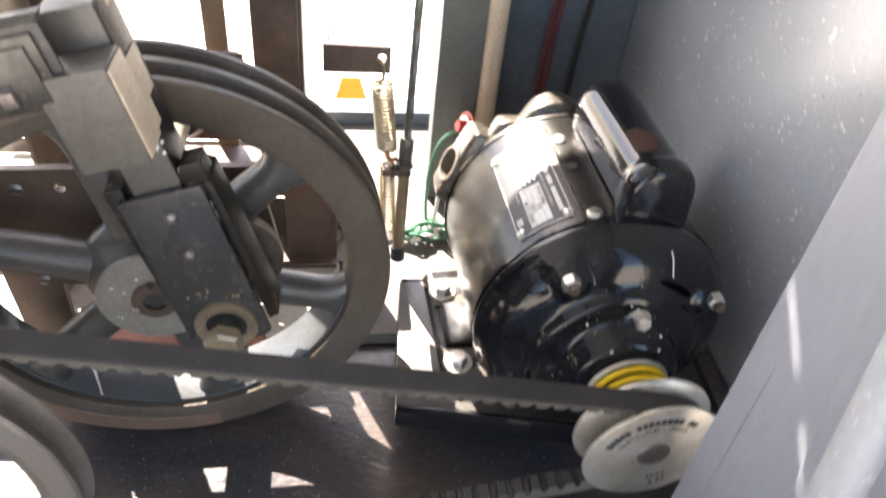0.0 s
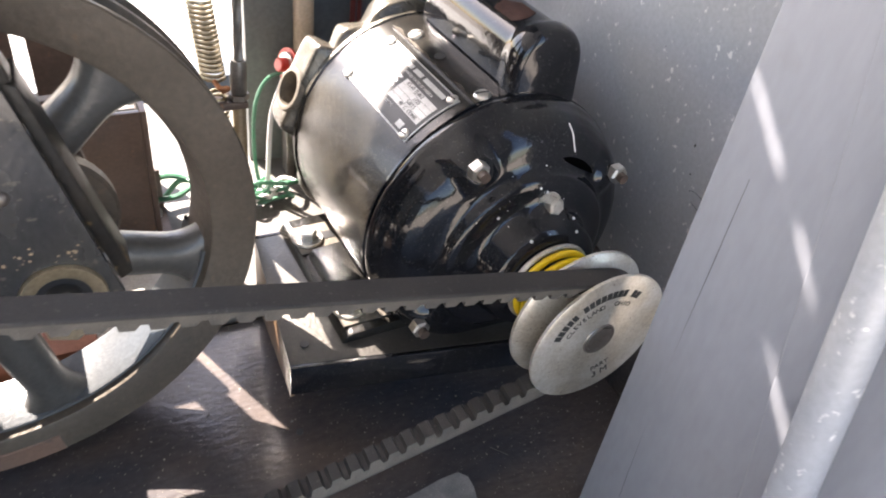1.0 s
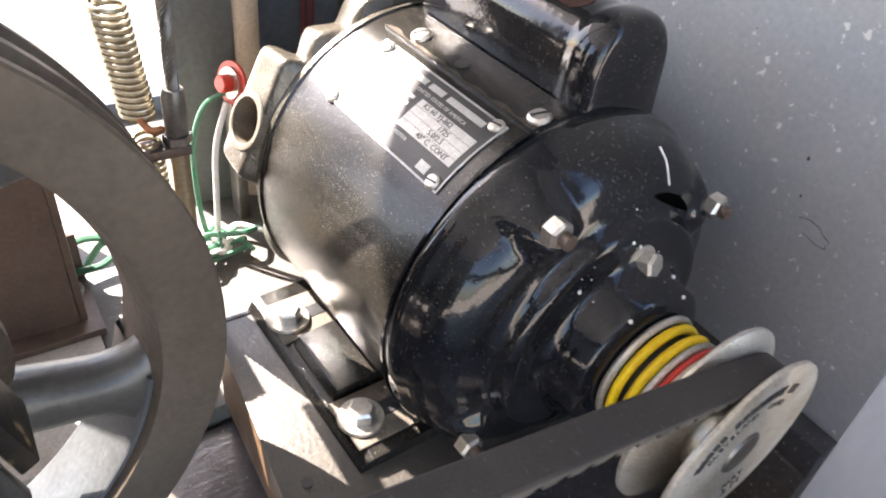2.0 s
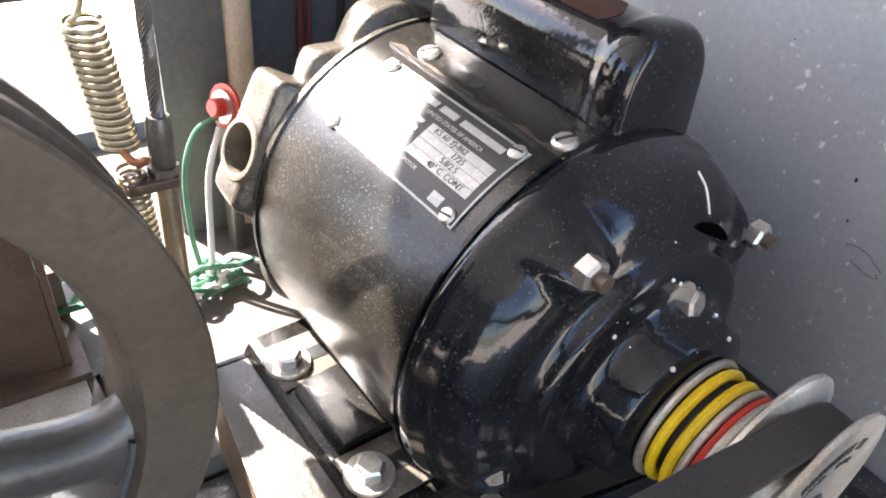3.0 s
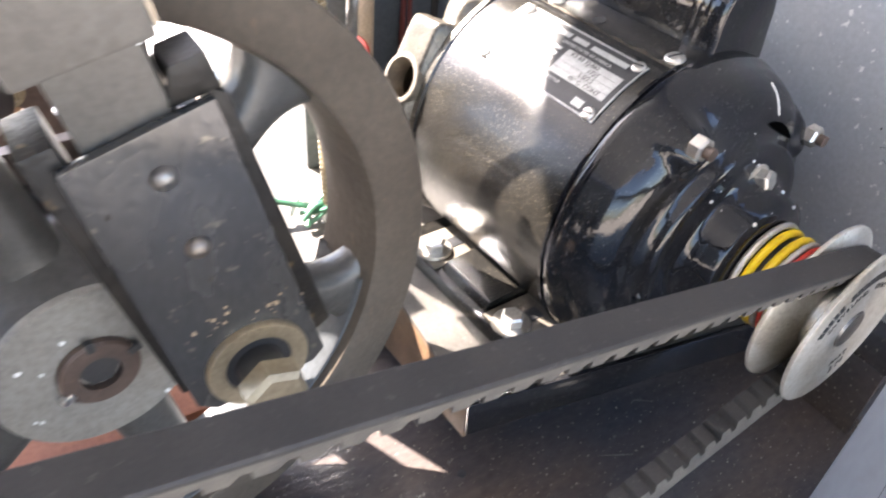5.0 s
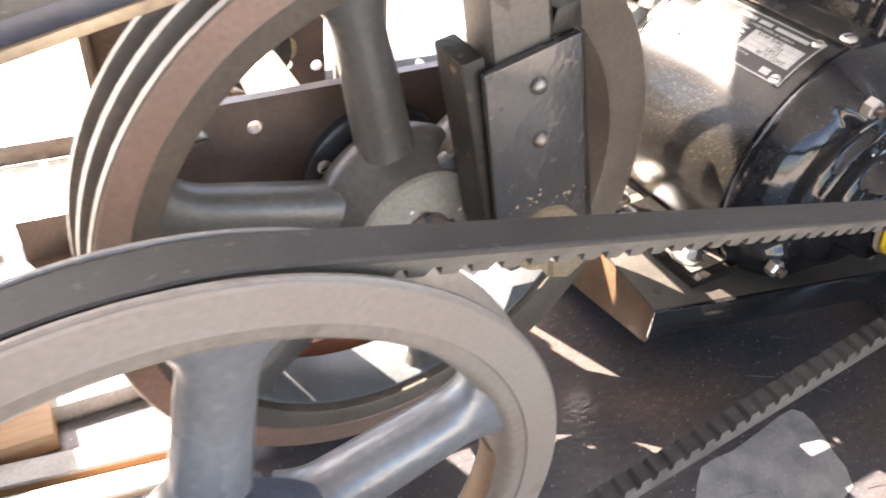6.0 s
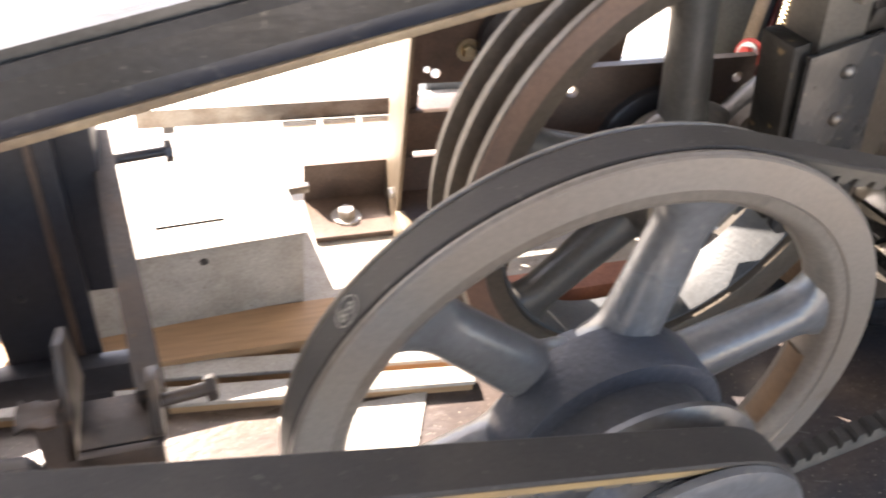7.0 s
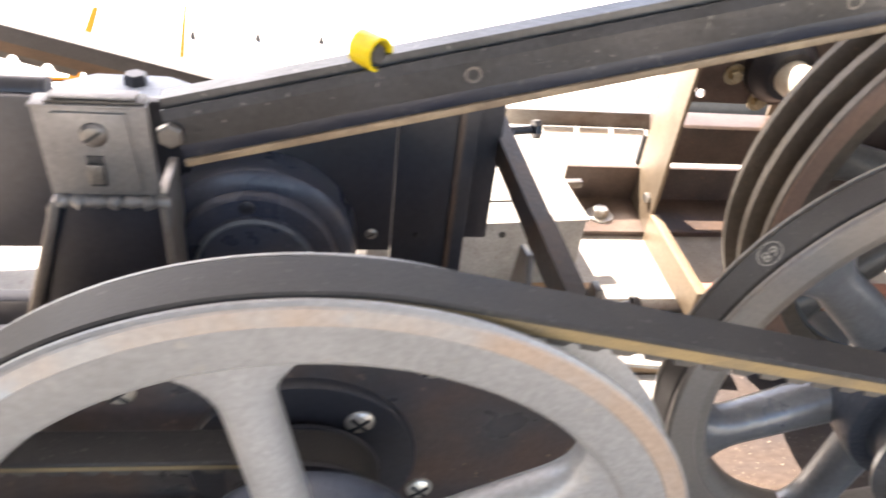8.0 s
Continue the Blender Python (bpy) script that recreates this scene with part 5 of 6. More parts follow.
# rear bell with conduit hole
CAST = ((155, 0.0930, 21.5, 0.5155, True), (124, 0.0935, 4.5, 0.5060, False), (97, 0.0945, 12, 0.5105, False), (57, 0.0925, 15, 0.5105, False), (214, 0.0925, 9, 0.5060, False), (304, 0.0925, 9, 0.5060, False))
REAR = [(0.0880, 0.4805), (0.0882, 0.4835), (0.0866, 0.4850), (0.0856, 0.4880), (0.0850, 0.4910), (0.0842, 0.4940), (0.0830, 0.4970), (0.0815, 0.5000), (0.0790, 0.5030), (0.0760, 0.5060), (0.0725, 0.5090), (0.0680, 0.5115),
        (0.0620, 0.5140), (0.0520, 0.5165), (0.0400, 0.5180), (0.0, 0.5185)]
HOLE_A = radians(155)
HD = Vector((math.cos(HOLE_A), 0, math.sin(HOLE_A)))
HC = Vector((MC[0], 0.4985, MC[1])) + Vector((-math.sin(HOLE_A), 0, math.cos(HOLE_A))) * 0.006


def rear_point(a, r, y):
    """A point of the rear casting: its dome, swollen into blocks at the bolts and round the conduit hole."""
    best = r
    for c, R, half, end, flat in CAST:
        d = abs((a - c + 180) % 360 - 180)
        top = R / math.cos(radians(min(d, half))) * (0.985 if flat else 1.0)
        side = 1 / (1 + math.exp((d - half) / (1.1 if flat else 3.2)))
        front = 1 / (1 + math.exp((0.4862 - y) / 0.0007))
        back = 1 / (1 + math.exp((y - end) / 0.0013))
        best = max(best, r + max(0.0, top - r) * side * front * back)
    return (MC[0] + best * math.cos(radians(a)), y, MC[1] + best * math.sin(radians(a)))


bm = bmesh.new()
outline = []
for (r0, y0), (r1, y1) in zip(REAR, REAR[1:]):
    outline += [(r0 + (r1 - r0) * k / 3, y0 + (y1 - y0) * k / 3) for k in range(3)]
rings = [[bm.verts.new(rear_point(1.2 * i, r, y)) for r, y in outline] for i in range(300)]
for p, q in zip(rings, rings[1:] + rings[:1]):
    for k in range(len(outline) - 1):
        bm.faces.new((p[k], p[k + 1], q[k + 1], q[k]))
bm.faces.new([r[-1] for r in rings])
bm.faces.ensure_lookup_table()
gone = []
for f in bm.faces:
    v = f.calc_center_median() - HC
    if v.dot(HD) > 0.06 and (v - HD * v.dot(HD)).length < 0.0128:
        gone.append(f)
bmesh.ops.delete(bm, geom=gone, context="FACES")
rb = part("rear_bell", bm, DUST_CAST, motor, "dusty cast rear end bell with a square conduit block", 45)
m = Matrix.Translation(HC + HD * 0.0915) @ HD.to_track_quat("-Y", "Z").to_matrix().to_4x4()
bm = lathe(bmesh.new(), [(0.0118, 0.012), (0.0118, -0.0008), (0.0124, -0.0013), (0.0146, -0.0011), (0.0152, -0.0004), (0.0152, 0.002), (0.0140, 0.012)], (0, 0), 48)
bmesh.ops.transform(bm, matrix=m, verts=bm.verts)
part("hole_liner", bm, DIRTY_TAN, rb, "bare tan edge of the open conduit hole")

# capacitor box
CX = MC[0] + 0.0192
capo = []
for k in range(25):
    a = math.pi * k / 24
    ex = math.copysign(abs(math.cos(a)) ** 0.75, math.cos(a))
    capo.append((CX + 0.0224 * ex, MC[1] + 0.099 + 0.0262 * math.sin(a) ** 0.8))
capo += [(CX - 0.0240, MC[1] + 0.076), (CX + 0.0240, MC[1] + 0.076)]
bm = bmesh.new()
secs = [(0.3575, 0.88), (0.3580, 0.93), (0.3595, 0.975), (0.3620, 1.002), (0.3655, 1.013), (0.3695, 1.013), (0.3725, 1.0), (0.3745, 0.975), (0.378, 0.968), (0.46, 0.968), (0.468, 0.955), (0.473, 0.90)]
rings = []
for y, s in secs:
    rings.append([bm.verts.new((CX + (x - CX) * s, y, MC[1] + 0.076 + (z - MC[1] - 0.076) * s)) for x, z in capo])
n = len(capo)
for p, q in zip(rings, rings[1:]):
    for k in range(n):
        bm.faces.new((p[k], p[(k + 1) % n], q[(k + 1) % n], q[k]))
bm.faces.new(rings[0])
bm.faces.new(rings[-1][::-1])
cap = part("capacitor_box", bm, ENAMEL, motor, "rounded glossy black capacitor box", 50)


def shell_patch(a0, a1, y0, y1, h, r=SHELL, steps=10, cut=0.0):
    """A thin curved plate lying on the motor's shell."""
    bm = bmesh.new()
    lathe(bm, [(r - 0.001, y0), (r + h, y0), (r + h, y1), (r - 0.001, y1)], MC, steps, True, radians(a0 + SPIN), radians(a1 - a0))
    es = [e for e in bm.edges if e.is_boundary]
    bmesh.ops.holes_fill(bm, edges=es)
    return bm


# flaked rust on the box's crown and bare primer along its flange
rnd = random.Random(33)
bm = bmesh.new()
cols = []
for k in range(11, 17):
    x, z = capo[k]
    edge = 0.4 + 0.6 * math.sin(math.pi * (k - 10.6) / 6.2)
    ends = (0.3930 - 0.014 * edge + 0.002 * rnd.random(), 0.3930 + 0.013 * edge + 0.003 * rnd.random())
    cols.append([bm.verts.new((CX + (x - CX) * 0.972, y, MC[1] + 0.076 + (z - MC[1] - 0.076) * 0.972)) for y in ends])
for p, q in zip(cols, cols[1:]):
    bm.faces.new((p[0], p[1], q[1], q[0]))
bmesh.ops.solidify(bm, geom=bm.faces[:], thickness=0.0003)
part("rust_patch", bm, RUST_PATCH, cap, "flaked red-brown rust patch")
bm = bmesh.new()
rows = []
for k in range(60):
    y = 0.3595 + 0.110 * k / 59
    dip = max(0.25, 1.0 + 2.4 * noise.noise(Vector((y * 90, 0.3, 0)))) * (1.0 + 0.6 * max(0, 1 - abs(y - 0.366) / 0.012))
    rows.append([bm.verts.new((MC[0] + (SHELL + 0.0019) * math.cos(radians(a)), y, MC[1] + (SHELL + 0.0019) * math.sin(radians(a)))) for a in (109.7 + SPIN, 109.7 + SPIN - dip)])
for p, q in zip(rows, rows[1:]):
    bm.faces.new((p[0], p[1], q[1], q[0]))
bmesh.ops.solidify(bm, geom=bm.faces[:], thickness=0.0004)
part("primer_edge", bm, DIRTY_TAN, cap, "bare tan primer along the flange edge")
part("box_flange", shell_patch(96, 109.8, 0.359, 0.470, 0.0016), DUSTY_ENAMEL, cap, "mounting flange with worn primer edge")
for y, m in ((0.3660, STEEL), (0.449, STEEL)):
    d = Vector((math.cos(radians(105.2 + SPIN)), 0, math.sin(radians(105.2 + SPIN))))
    screw(cap, Vector((MC[0], y, MC[1])) + d * (SHELL + 0.0015), d, 0.0052, 0.0026, m, False, 70)
d = Vector((math.cos(radians(105 + SPIN)), 0, math.sin(radians(105 + SPIN))))
part("flange_hole", tube(bmesh.new(), [Vector((MC[0], 0.4175, MC[1])) + d * SHELL, Vector((MC[0], 0.4175, MC[1])) + d * (SHELL + 0.002)], 0.0036, 18), BLACK, cap)

# nameplate
plate = part("nameplate", shell_patch(112.9, 138.5, 0.3705, 0.4600, 0.0007), BLACK, motor, "black and silver motor nameplate")


def on_shell(a, y, h):
    d = Vector((math.cos(radians(a + SPIN)), 0, math.sin(radians(a + SPIN))))
    up = Vector((math.sin(radians(a + SPIN)), 0, -math.cos(radians(a + SPIN))))
    m = Matrix((Vector((0, -1, 0)), up, d)).transposed().to_4x4()
    return Matrix.Translation(Vector((MC[0], y, MC[1])) + d * (SHELL + h)) @ m


for a0, a1, y0, y1 in ((112.9, 113.5, 0.3705, 0.46), (137.9, 138.5, 0.3705, 0.46), (113.5, 137.9, 0.3705, 0.3713), (113.5, 137.9, 0.4592, 0.46)):
    part("border", shell_patch(a0, a1, y0, y1, 0.0009, SHELL, 8), SILVER_PRINT, plate)
ROWS = ((122.5, "KS 60 YJ-862", 0.399), (125.0, "1725", 0.390), (127.5, "5.0/2.5", 0.391), (130.0, "40° C. CONT", 0.389))
for a, text, ty in ROWS:
    part("data_field", shell_patch(a - 1.18, a + 1.18, 0.3745, 0.4125, 0.0009, SHELL, 4), SILVER_PRINT, plate)
    letters(text, 0.0037, INK, "lettering", plate, on_shell(a, ty, 0.00095))
    part("caption_bar", shell_patch(a - 0.5, a + 0.6, 0.4165, 0.4260, 0.0009, SHELL, 3), SILVER_PRINT, plate)
    part("caption_bar", shell_patch(a - 0.5, a + 0.6, 0.4290, 0.4360, 0.0009, SHELL, 3), SILVER_PRINT, plate)
part("data_field", shell_patch(134.0, 136.8, 0.3815, 0.3880, 0.0009, SHELL, 4), SILVER_PRINT, plate)
letters("UNITED STATES OF AMERICA", 0.0026, SILVER_PRINT, "lettering", plate, on_shell(119.6, 0.403, 0.00075))
letters("MOTOR", 0.0024, SILVER_PRINT, "lettering", plate, on_shell(133.0, 0.4060, 0.00075))
for y0, y1 in ((0.3790, 0.4035), (0.4065, 0.4165), (0.4190, 0.4330)):
    part("brand_bar", shell_patch(115.6, 117.6, y0, y1, 0.0009, SHELL, 4), SILVER_PRINT, plate)
for a, y in ((114.6, 0.3750), (136.6, 0.3755), (115.0, 0.4545), (137.2, 0.4545)):
    d = Vector((math.cos(radians(a + SPIN)), 0, math.sin(radians(a + SPIN))))
    screw(plate, Vector((MC[0], y, MC[1])) + d * (SHELL + 0.0006), d, 0.0036, 0.0018, STEEL, False, 10, "rivet")

# shaft collar and motor pulley
ring = part("spring_collar", lathe(bmesh.new(), [(0.0, 0.2745), (0.0215, 0.2745), (0.0215, 0.2978), (0.0, 0.2978)], MC, 48, False), BLACK, motor, "collar ringed yellow, black and red")
for y, r, m, w in ((0.2948, 0.0276, ALUMINIUM, 0.0018), (0.2905, 0.0262, YELLOW, 0.0021), (0.2838, 0.0260, YELLOW, 0.0021), (0.2796, 0.0256, ALUMINIUM, 0.0016), (0.2762, 0.0254, RED, 0.0013)):
    part("ring", lathe(bmesh.new(), [(r + w * math.cos(2 * math.pi * k / 10) - w, y + w * math.sin(2 * math.pi * k / 10)) for k in range(10)], MC, 64), m, ring)
part("ring", lathe(bmesh.new(), [(0.0, 0.2725), (0.0245, 0.2725), (0.0250, 0.2738), (0.0245, 0.2752), (0.0, 0.2752)], MC, 48, False), ALUMINIUM, ring)
pul = thing("motor_pulley", (MC[0], 0.25, MC[1]), "bare aluminium variable-speed motor pulley of two discs", "pulley")
front = part("front_disc", lathe(bmesh.new(), [(0.0, 0.2457), (0.0423, 0.2457), (0.0434, 0.2464), (0.0434, 0.2480), (0.0424, 0.2487), (0.024, 0.2525), (0.0, 0.2525)], MC, 96, False), ALUMINIUM, pul, "flat lettered aluminium disc with dirt")
part("back_disc", lathe(bmesh.new(), [(0.0, 0.2590), (0.024, 0.2590), (0.0424, 0.2652), (0.0434, 0.2660), (0.0434, 0.2676), (0.0424, 0.2684), (0.024, 0.2722), (0.0, 0.2724)], MC, 96, False), ALUMINIUM, pul, "dished aluminium back disc")
part("core", lathe(bmesh.new(), [(0.0, 0.2525), (0.018, 0.2525), (0.018, 0.2590), (0.0, 0.2590)], MC, 32, False), ALUMINIUM, pul)
part("shaft_end", lathe(bmesh.new(), [(0.0, 0.2450), (0.0078, 0.2450), (0.0082, 0.2458), (0.0, 0.2460)], MC, 32, False), OLD_STEEL, front, "dark shaft end in the bore")
part("bore_ring", lathe(bmesh.new(), [(0.0082, 0.2454), (0.0098, 0.2450), (0.0105, 0.2458), (0.0082, 0.2460)], MC, 40), OLD_STEEL, front)
FACE = Matrix((Vector((1, 0, 0)), Vector((0, 0, 1)), Vector((0, -1, 0)))).transposed().to_4x4()


def on_disc(r, a):
    """A pose on the disc's face at radius r and clock angle a (0 on top), upright along the arc."""
    return Matrix.Translation((MC[0] + r * math.sin(radians(a)), 0.2456, MC[1] + r * math.cos(radians(a)))) @ FACE @ pose(0, 0, 0, 0, 0, -a)


ROLL = -18
for k in range(17):
    if k in (5, 14):
        continue
    a = ROLL - 52 + 104 * k / 16
    part("name_bar", boxed((-0.0015, -0.0023, -0.0001), (0.0015, 0.0023, 0.00015), 0, on_disc(0.0322, a)), INK, front)
word = "CLEVELAND  OHIO"
for k, ch in enumerate(word):
    if ch != " ":
        letters(ch, 0.0046, INK, "letter", front, on_disc(0.0252, ROLL - 48 + 96 * k / (len(word) - 1)))
pm = Matrix.Translation((MC[0], 0.2456, MC[1])) @ FACE @ pose(0, 0, 0, 0, 0, -ROLL)
letters("PART", 0.0052, INK, "lettering", front, pm @ Matrix.Translation((0.0, -0.0250, 0)))
letters("3 M", 0.0072, INK, "lettering", front, pm @ Matrix.Translation((0.0, -0.0318, 0)))

for ob, x in ((motor, 0.1944), (pul, 0.2024)):
    ob.location.x = x
    ob.rotation_euler.z = radians(2.86)

# ---- loose wiring and button behind the motor ----
btn = thing("push_button", (0.146, 0.62, 0.012), "red round push button on a small bracket", "button")
bd_ = Vector((-0.93, -0.30, 0.22)).normalized()
bc = Vector((0.141, 0.622, 0.1255))
part("bracket", boxed((0.139, 0.6215, 0.012), (0.147, 0.638, 0.126), 0.001), OLD_STEEL, btn)
part("red_ring", tube(bmesh.new(), [bc - bd_ * 0.001, bc + bd_ * 0.001], 0.0145, 28), RED, btn)
part("washer", tube(bmesh.new(), [bc + bd_ * 0.001, bc + bd_ * 0.003], 0.0105, 28), STEEL, btn)
part("cap", tube(bmesh.new(), [bc + bd_ * 0.003, bc + bd_ * 0.0095, bc + bd_ * 0.0105], [0.006, 0.006, 0.005], 20), RED, btn)


def wire(name, pts, r, mat, label):
    return single(name, tube(bmesh.new(), smooth_path(pts, 8), r, 7), mat, label, "wire", "loose wires")


rnd = random.Random(14)
for k in range(9):
    a = 0.10 + 0.02 * rnd.random()
    pts = [(a - 0.034 + 0.012 * rnd.random(), 0.570 + 0.03 * rnd.random(), 0.016 + 0.004 * rnd.random())]
    for n in range(4):
        pts.append((pts[-1][0] + 0.010 + 0.008 * rnd.random(), 0.572 + 0.034 * rnd.random(), 0.016 + 0.014 * rnd.random()))
    green = k % 3 != 1
    wire("loose_wire", pts, 0.0017 + 0.0004 * rnd.random(), GREEN if green else WHITE, "green insulated wire lying on the deck" if green else "pale insulated wire lying on the deck")
wire("loose_wire", [(0.108, 0.598, 0.016), (0.106, 0.608, 0.045), (0.110, 0.620, 0.085), (0.122, 0.626, 0.110), (0.140, 0.623, 0.120)], 0.0018, GREEN, "green wire rising to the push button")
wire("loose_wire", [(0.112, 0.592, 0.016), (0.117, 0.602, 0.05), (0.123, 0.612, 0.085), (0.136, 0.622, 0.112)], 0.0021, WHITE, "pale wire rising to the push button")
wire("loose_wire", [(-0.01, 0.60, 0.03), (0.03, 0.615, 0.035), (0.06, 0.60, 0.03), (0.09, 0.588, 0.022)], 0.0026, GREEN, "green wire behind the flywheel")
wire("loose_wire", [(0.015, 0.600, 0.022), (0.035, 0.590, 0.030), (0.05, 0.60, 0.034), (0.04, 0.612, 0.030), (0.025, 0.602, 0.022)], 0.0024, GREEN, "green wire loop behind the flywheel")
wire("hanging_cable", [(0.226, 0.698, 0.05), (0.228, 0.696, 0.2), (0.240, 0.694, 0.32), (0.246, 0.695, 0.5), (0.246, 0.695, 0.93)], 0.0028, MAROON, "dark red cable on the back panel")
wire("hanging_cable", [(0.232, 0.6965, 0.05), (0.2345, 0.6955, 0.2), (0.2465, 0.6935, 0.32), (0.2525, 0.6945, 0.5), (0.2525, 0.6945, 0.93)], 0.0022, MAROON, "dark red cable on the back panel")
wire("hanging_cable", [(0.258, 0.698, 0.05), (0.262, 0.696, 0.2), (0.276, 0.694, 0.33), (0.285, 0.695, 0.5), (0.285, 0.695, 0.93)], 0.0032, BLACK, "black cable on the back panel")
knob = thing("panel_knob", (0.235, 0.70, 0.28), "rusty round fitting with a red centre on the back panel", "fitting")
part("plate", tube(bmesh.new(), [(0.2265, 0.7025, 0.262), (0.2265, 0.699, 0.262)], 0.019, 28), BROWN_STEEL, knob)
part("centre", tube(bmesh.new(), [(0.2275, 0.699, 0.261), (0.2275, 0.696, 0.261)], 0.0055, 18), RED, knob)

# ---- things on the white deck beyond the rail ----
def flat_strip(name, a, b, w, label, group):
    """A thin painted strip lying on the white deck from a to b."""
    a, b = Vector(a), Vector(b)
    n = Vector((-(b - a).y, (b - a).x)).normalized() * w / 2
    return single(name, prism(bmesh.new(), [tuple(a - n), tuple(a + n), tuple(b + n * 0.6), tuple(b - n * 0.6)], 2, -0.0222, -0.0195), ORANGE, label, "strip", group)


flat_strip("orange_board", (0.036, 0.911), (0.037, 0.972), 0.044, "short orange board lying on the white deck", "orange strips")
flat_strip("orange_strip", (-0.807, 0.890), (-0.838, 1.130), 0.013, "narrow orange strip lying on the white deck", "orange strips")
flat_strip("orange_strip", (-0.880, 0.889), (-0.813, 0.892), 0.010, "short orange strip lying on the white deck", "orange strips")
flat_strip("orange_strip", (-0.692, 0.935), (-0.719, 1.155), 0.007, "narrow orange strip lying on the white deck", "orange strips")
for x, y in ((-0.692, 1.04), (-0.606, 1.043), (-0.520, 1.046), (-0.435, 1.04)):
    single("ledge_screw", tube(bmesh.new(), [(x, y, -0.0225), (x, y, -0.018), (x + 0.001, y, -0.0125)], [0.0045, 0.0040, 0.0016], 10), DARK_STEEL, "small dark screw standing in the pale ledge", "screw", "ledge screws")


# ---- specks of paint and grease ----
def flecks(parent, label, mat, count, y, inside, seed, size=0.0012):
    """A handful of small flat chips lying on a face that looks along -y."""
    rnd = random.Random(seed)
    bm = bmesh.new()
    made = 0
    while made < count:
        x, z = inside(rnd)
        r = size * (0.35 + rnd.random() ** 2)
        n = rnd.randint(5, 8)
        turn = rnd.random() * 6
        ring = [(x + r * (0.6 + 0.6 * rnd.random()) * math.cos(turn + 2 * math.pi * k / n), z + r * (0.6 + 0.6 * rnd.random()) * math.sin(turn + 2 * math.pi * k / n)) for k in range(n)]
        prism(bm, ring, 1, y - 0.00022, y + 0.0003)
        made += 1
    return tagged(part("paint_fleck", bm, mat, parent), label, kind="stuff")


def on_arm(rnd):
    t, u = rnd.random(), rnd.random()
    return (-0.093 + 0.066 * t * 0.45 + 0.036 * u + 0.012 * t, 0.256 - 0.092 * t)


def on_hub(rnd):
    a, r = rnd.random() * 6.283, 0.017 + 0.018 * rnd.random()
    return AC[0] + r * math.cos(a), AC[1] + r * math.sin(a)


flecks(arm, "pale chips in the dark paint", STAINED, 22, 0.3296, on_arm, 4, 0.0009)
flecks(arm, "pale blue-white paint dab", WHITE, 9, 0.3352, lambda rnd: (-0.0735 + 0.0030 * rnd.gauss(0, 1), 0.2930 + 0.0022 * rnd.gauss(0, 1)), 15, 0.0015)
flecks(arm, "grease and tan chips by the bearing", RUST_LIP, 26, 0.3296, lambda rnd: (-0.0495 + 0.011 * rnd.gauss(0, 1), 0.1930 + 0.004 * rnd.gauss(0, 1)), 17, 0.0008)
flecks(wheel_a, "white paint splashes", WHITE, 9, 0.3621, on_hub, 7, 0.0016)
flecks(fr, "pale scratches", STAINED, 14, 0.4251, lambda rnd: (-0.21 + 0.17 * rnd.random(), 0.135 + 0.07 * rnd.random()), 9, 0.0010)
flecks(mount, "rust-brown specks", RUST_LIP, 26, 0.2221, lambda rnd: (-0.47 + 0.07 * rnd.random(), 0.05 + 0.09 * rnd.random()), 12, 0.0006)

batten = thing("wall_batten", (0.303, 0.30, 0.0), "dark oily wooden batten along the foot of the wall", "batten")
part("batten_top", boxed((0.297, 0.245, 0.0560), (0.3115, 0.460, 0.0760), 0.001), FLOOR_WOOD, batten, "worn upper strip")
part("batten_base", boxed((0.2955, 0.245, 0.0), (0.3115, 0.460, 0.0556), 0.001), FLOOR_WOOD, batten)

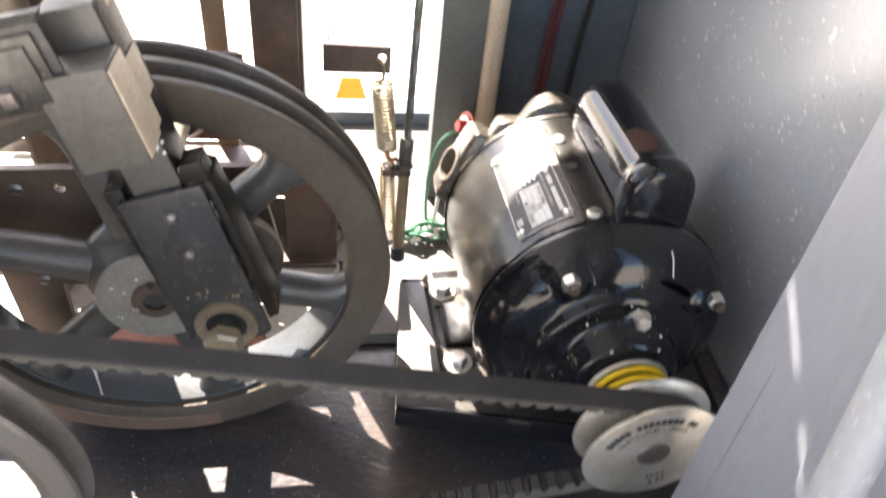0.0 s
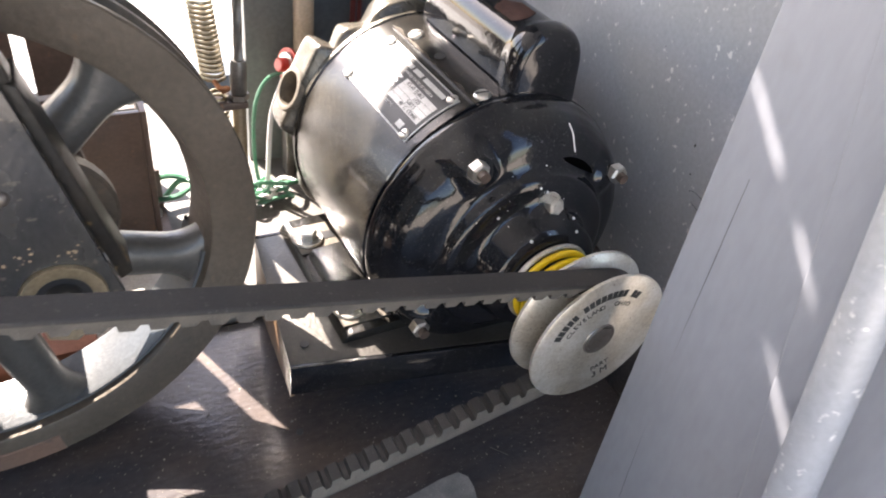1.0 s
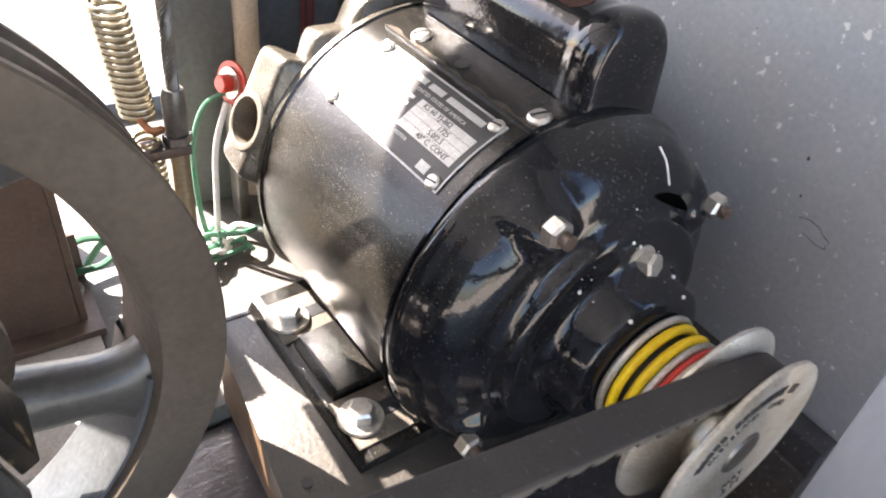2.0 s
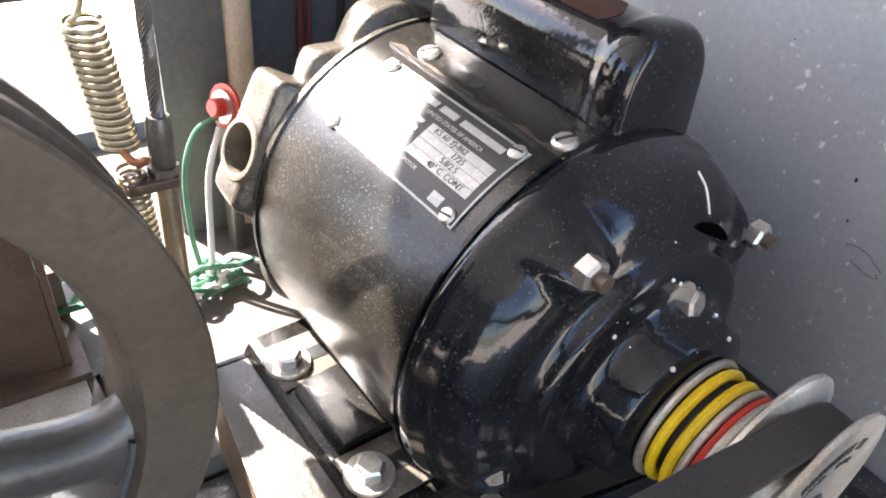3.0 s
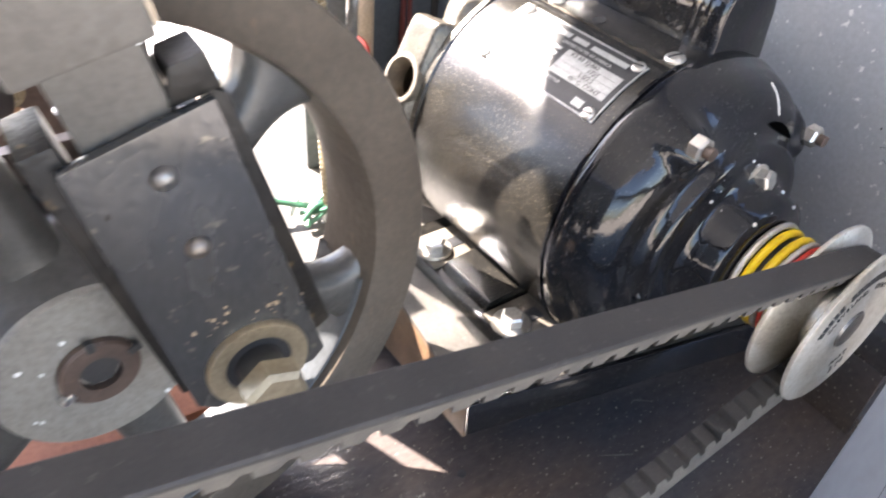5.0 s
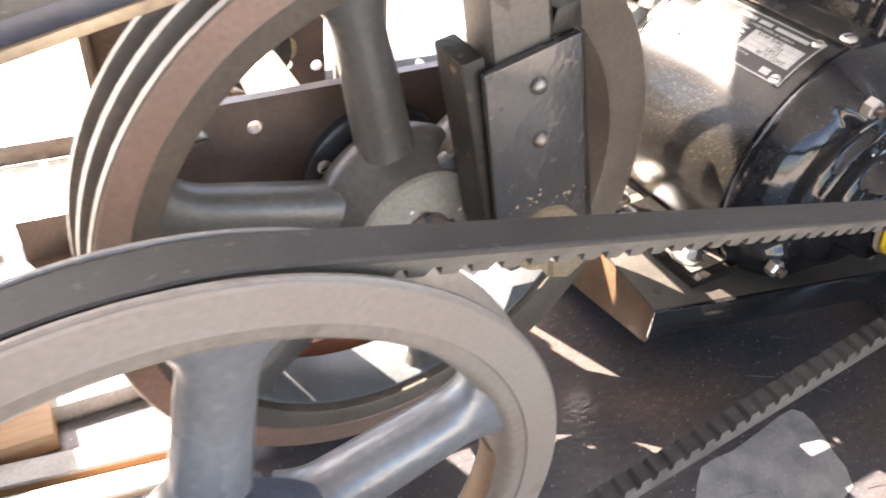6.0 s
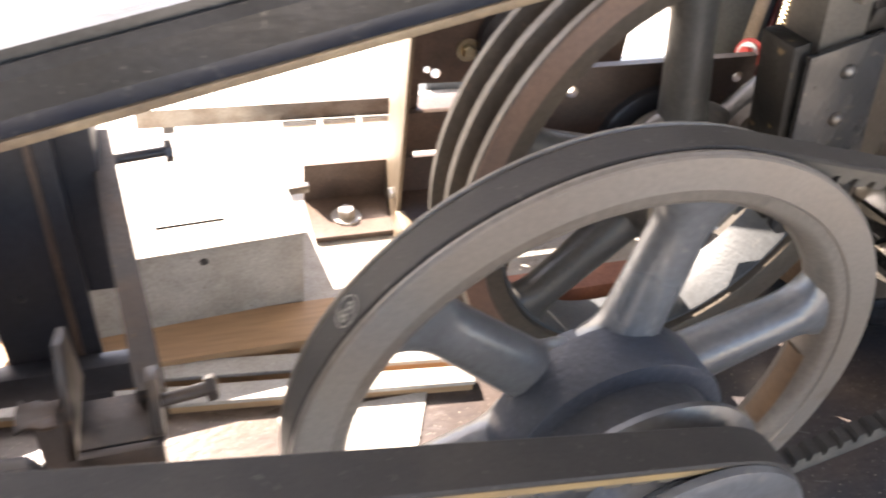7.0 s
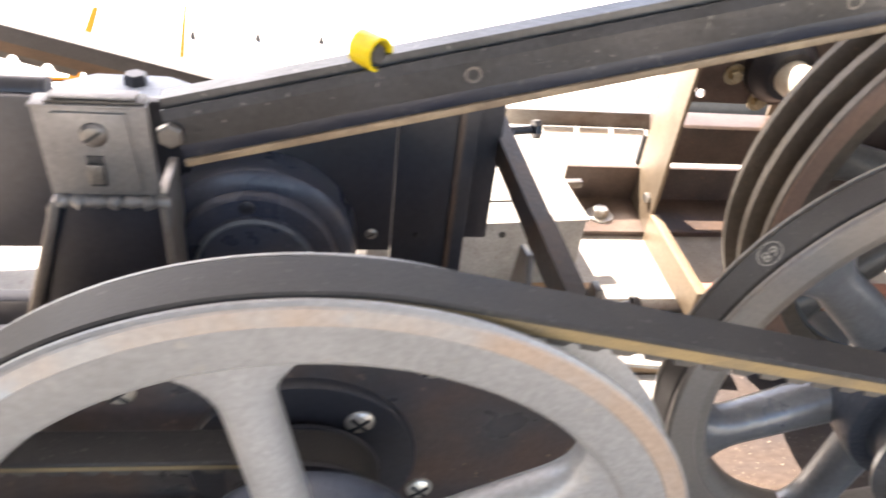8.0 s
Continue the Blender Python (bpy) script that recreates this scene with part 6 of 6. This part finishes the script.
# small hole and scratches in the bed
bed = thing("bed_marks", (0.07, 0.33, 0.0), "small hole and pale scratches in the oily bed", "marks", kind="structure")
part("hole", tube(bmesh.new(), [(0.0655, 0.3425, -0.001), (0.0655, 0.3425, 0.0004)], 0.0026, 14), BLACK, bed)
part("deck_hole", tube(bmesh.new(), [(0.131, 0.571, 0.0110), (0.131, 0.571, 0.0124)], 0.0030, 14), DIRTY_TAN, bed, "small tan screw hole in the deck")
rnd = random.Random(21)
for k in range(16):
    x, y, a, ln_ = -0.05 + 0.27 * rnd.random(), 0.17 + 0.18 * rnd.random(), radians(-50 + 40 * rnd.random()), 0.006 + 0.022 * rnd.random()
    m = Matrix.Translation((x, y, 0)) @ Matrix.Rotation(a, 4, "Z")
    part("scratch", boxed((-ln_ / 2, -0.00025, 0.0), (ln_ / 2, 0.00025, 0.0003), 0, m), STAINED, bed)
bm = bmesh.new()
for k in range(60):
    x, y, r = -0.15 + 0.40 * rnd.random(), 0.08 + 0.30 * rnd.random(), 0.0003 + 0.0009 * rnd.random() ** 3
    prism(bm, [(x + r * math.cos(i * 1.2566) * (0.7 + 0.5 * rnd.random()), y + r * math.sin(i * 1.2566)) for i in range(5)], 2, -0.0002, 0.0004)
part("specks", bm, STAINED, bed, "pale crumbs and paint specks")

# outline of a reflected patch of light, put into the bed's colour
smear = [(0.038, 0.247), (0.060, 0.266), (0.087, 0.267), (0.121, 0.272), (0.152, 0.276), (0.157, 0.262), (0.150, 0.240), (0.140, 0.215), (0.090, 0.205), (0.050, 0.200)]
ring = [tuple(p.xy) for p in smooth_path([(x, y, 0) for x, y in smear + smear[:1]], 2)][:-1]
part("dust_smear", prism(bmesh.new(), ring, 2, -0.0003, 0.0003), GREY_LIGHT, bed, "dusty grey patch of reflected light painted on the bed")

mark = thing("wall_marks", (0.312, 0.305, 0.165), "thin dark pencil loop drawn on the grey wall", "marks", kind="structure")
loop = [(0.3118, 0.305 + 0.0085 * math.cos(2 * math.pi * k / 24) + 0.0012 * math.sin(k * 1.7), 0.167 + 0.0048 * math.sin(2 * math.pi * k / 24 + 0.5)) for k in range(21)]
part("loop", tube(bmesh.new(), loop, 0.00013, 5), INK, mark)
rnd = random.Random(8)
for k in range(26):
    y, z, r = 0.22 + 0.26 * rnd.random(), 0.14 + 0.35 * rnd.random(), 0.0004 + 0.0007 * rnd.random()
    bm = bmesh.new()
    bmesh.ops.create_icosphere(bm, subdivisions=1, radius=r, matrix=Matrix.Translation((0.312, y, z)) @ Matrix.Diagonal((0.3, 1.0, 0.7 + 0.8 * rnd.random(), 1)))
    part("speck", bm, INK, mark)
single("pale_sheet", prism(bmesh.new(), [(-0.346, 0.322), (-0.275, 0.322), (-0.270, 0.332), (-0.2460, 0.3850), (-0.346, 0.3850)], 2, 0.0002, 0.0016), PALE_PLATE, "pale thin metal sheet lying on the machine bed", "sheet")
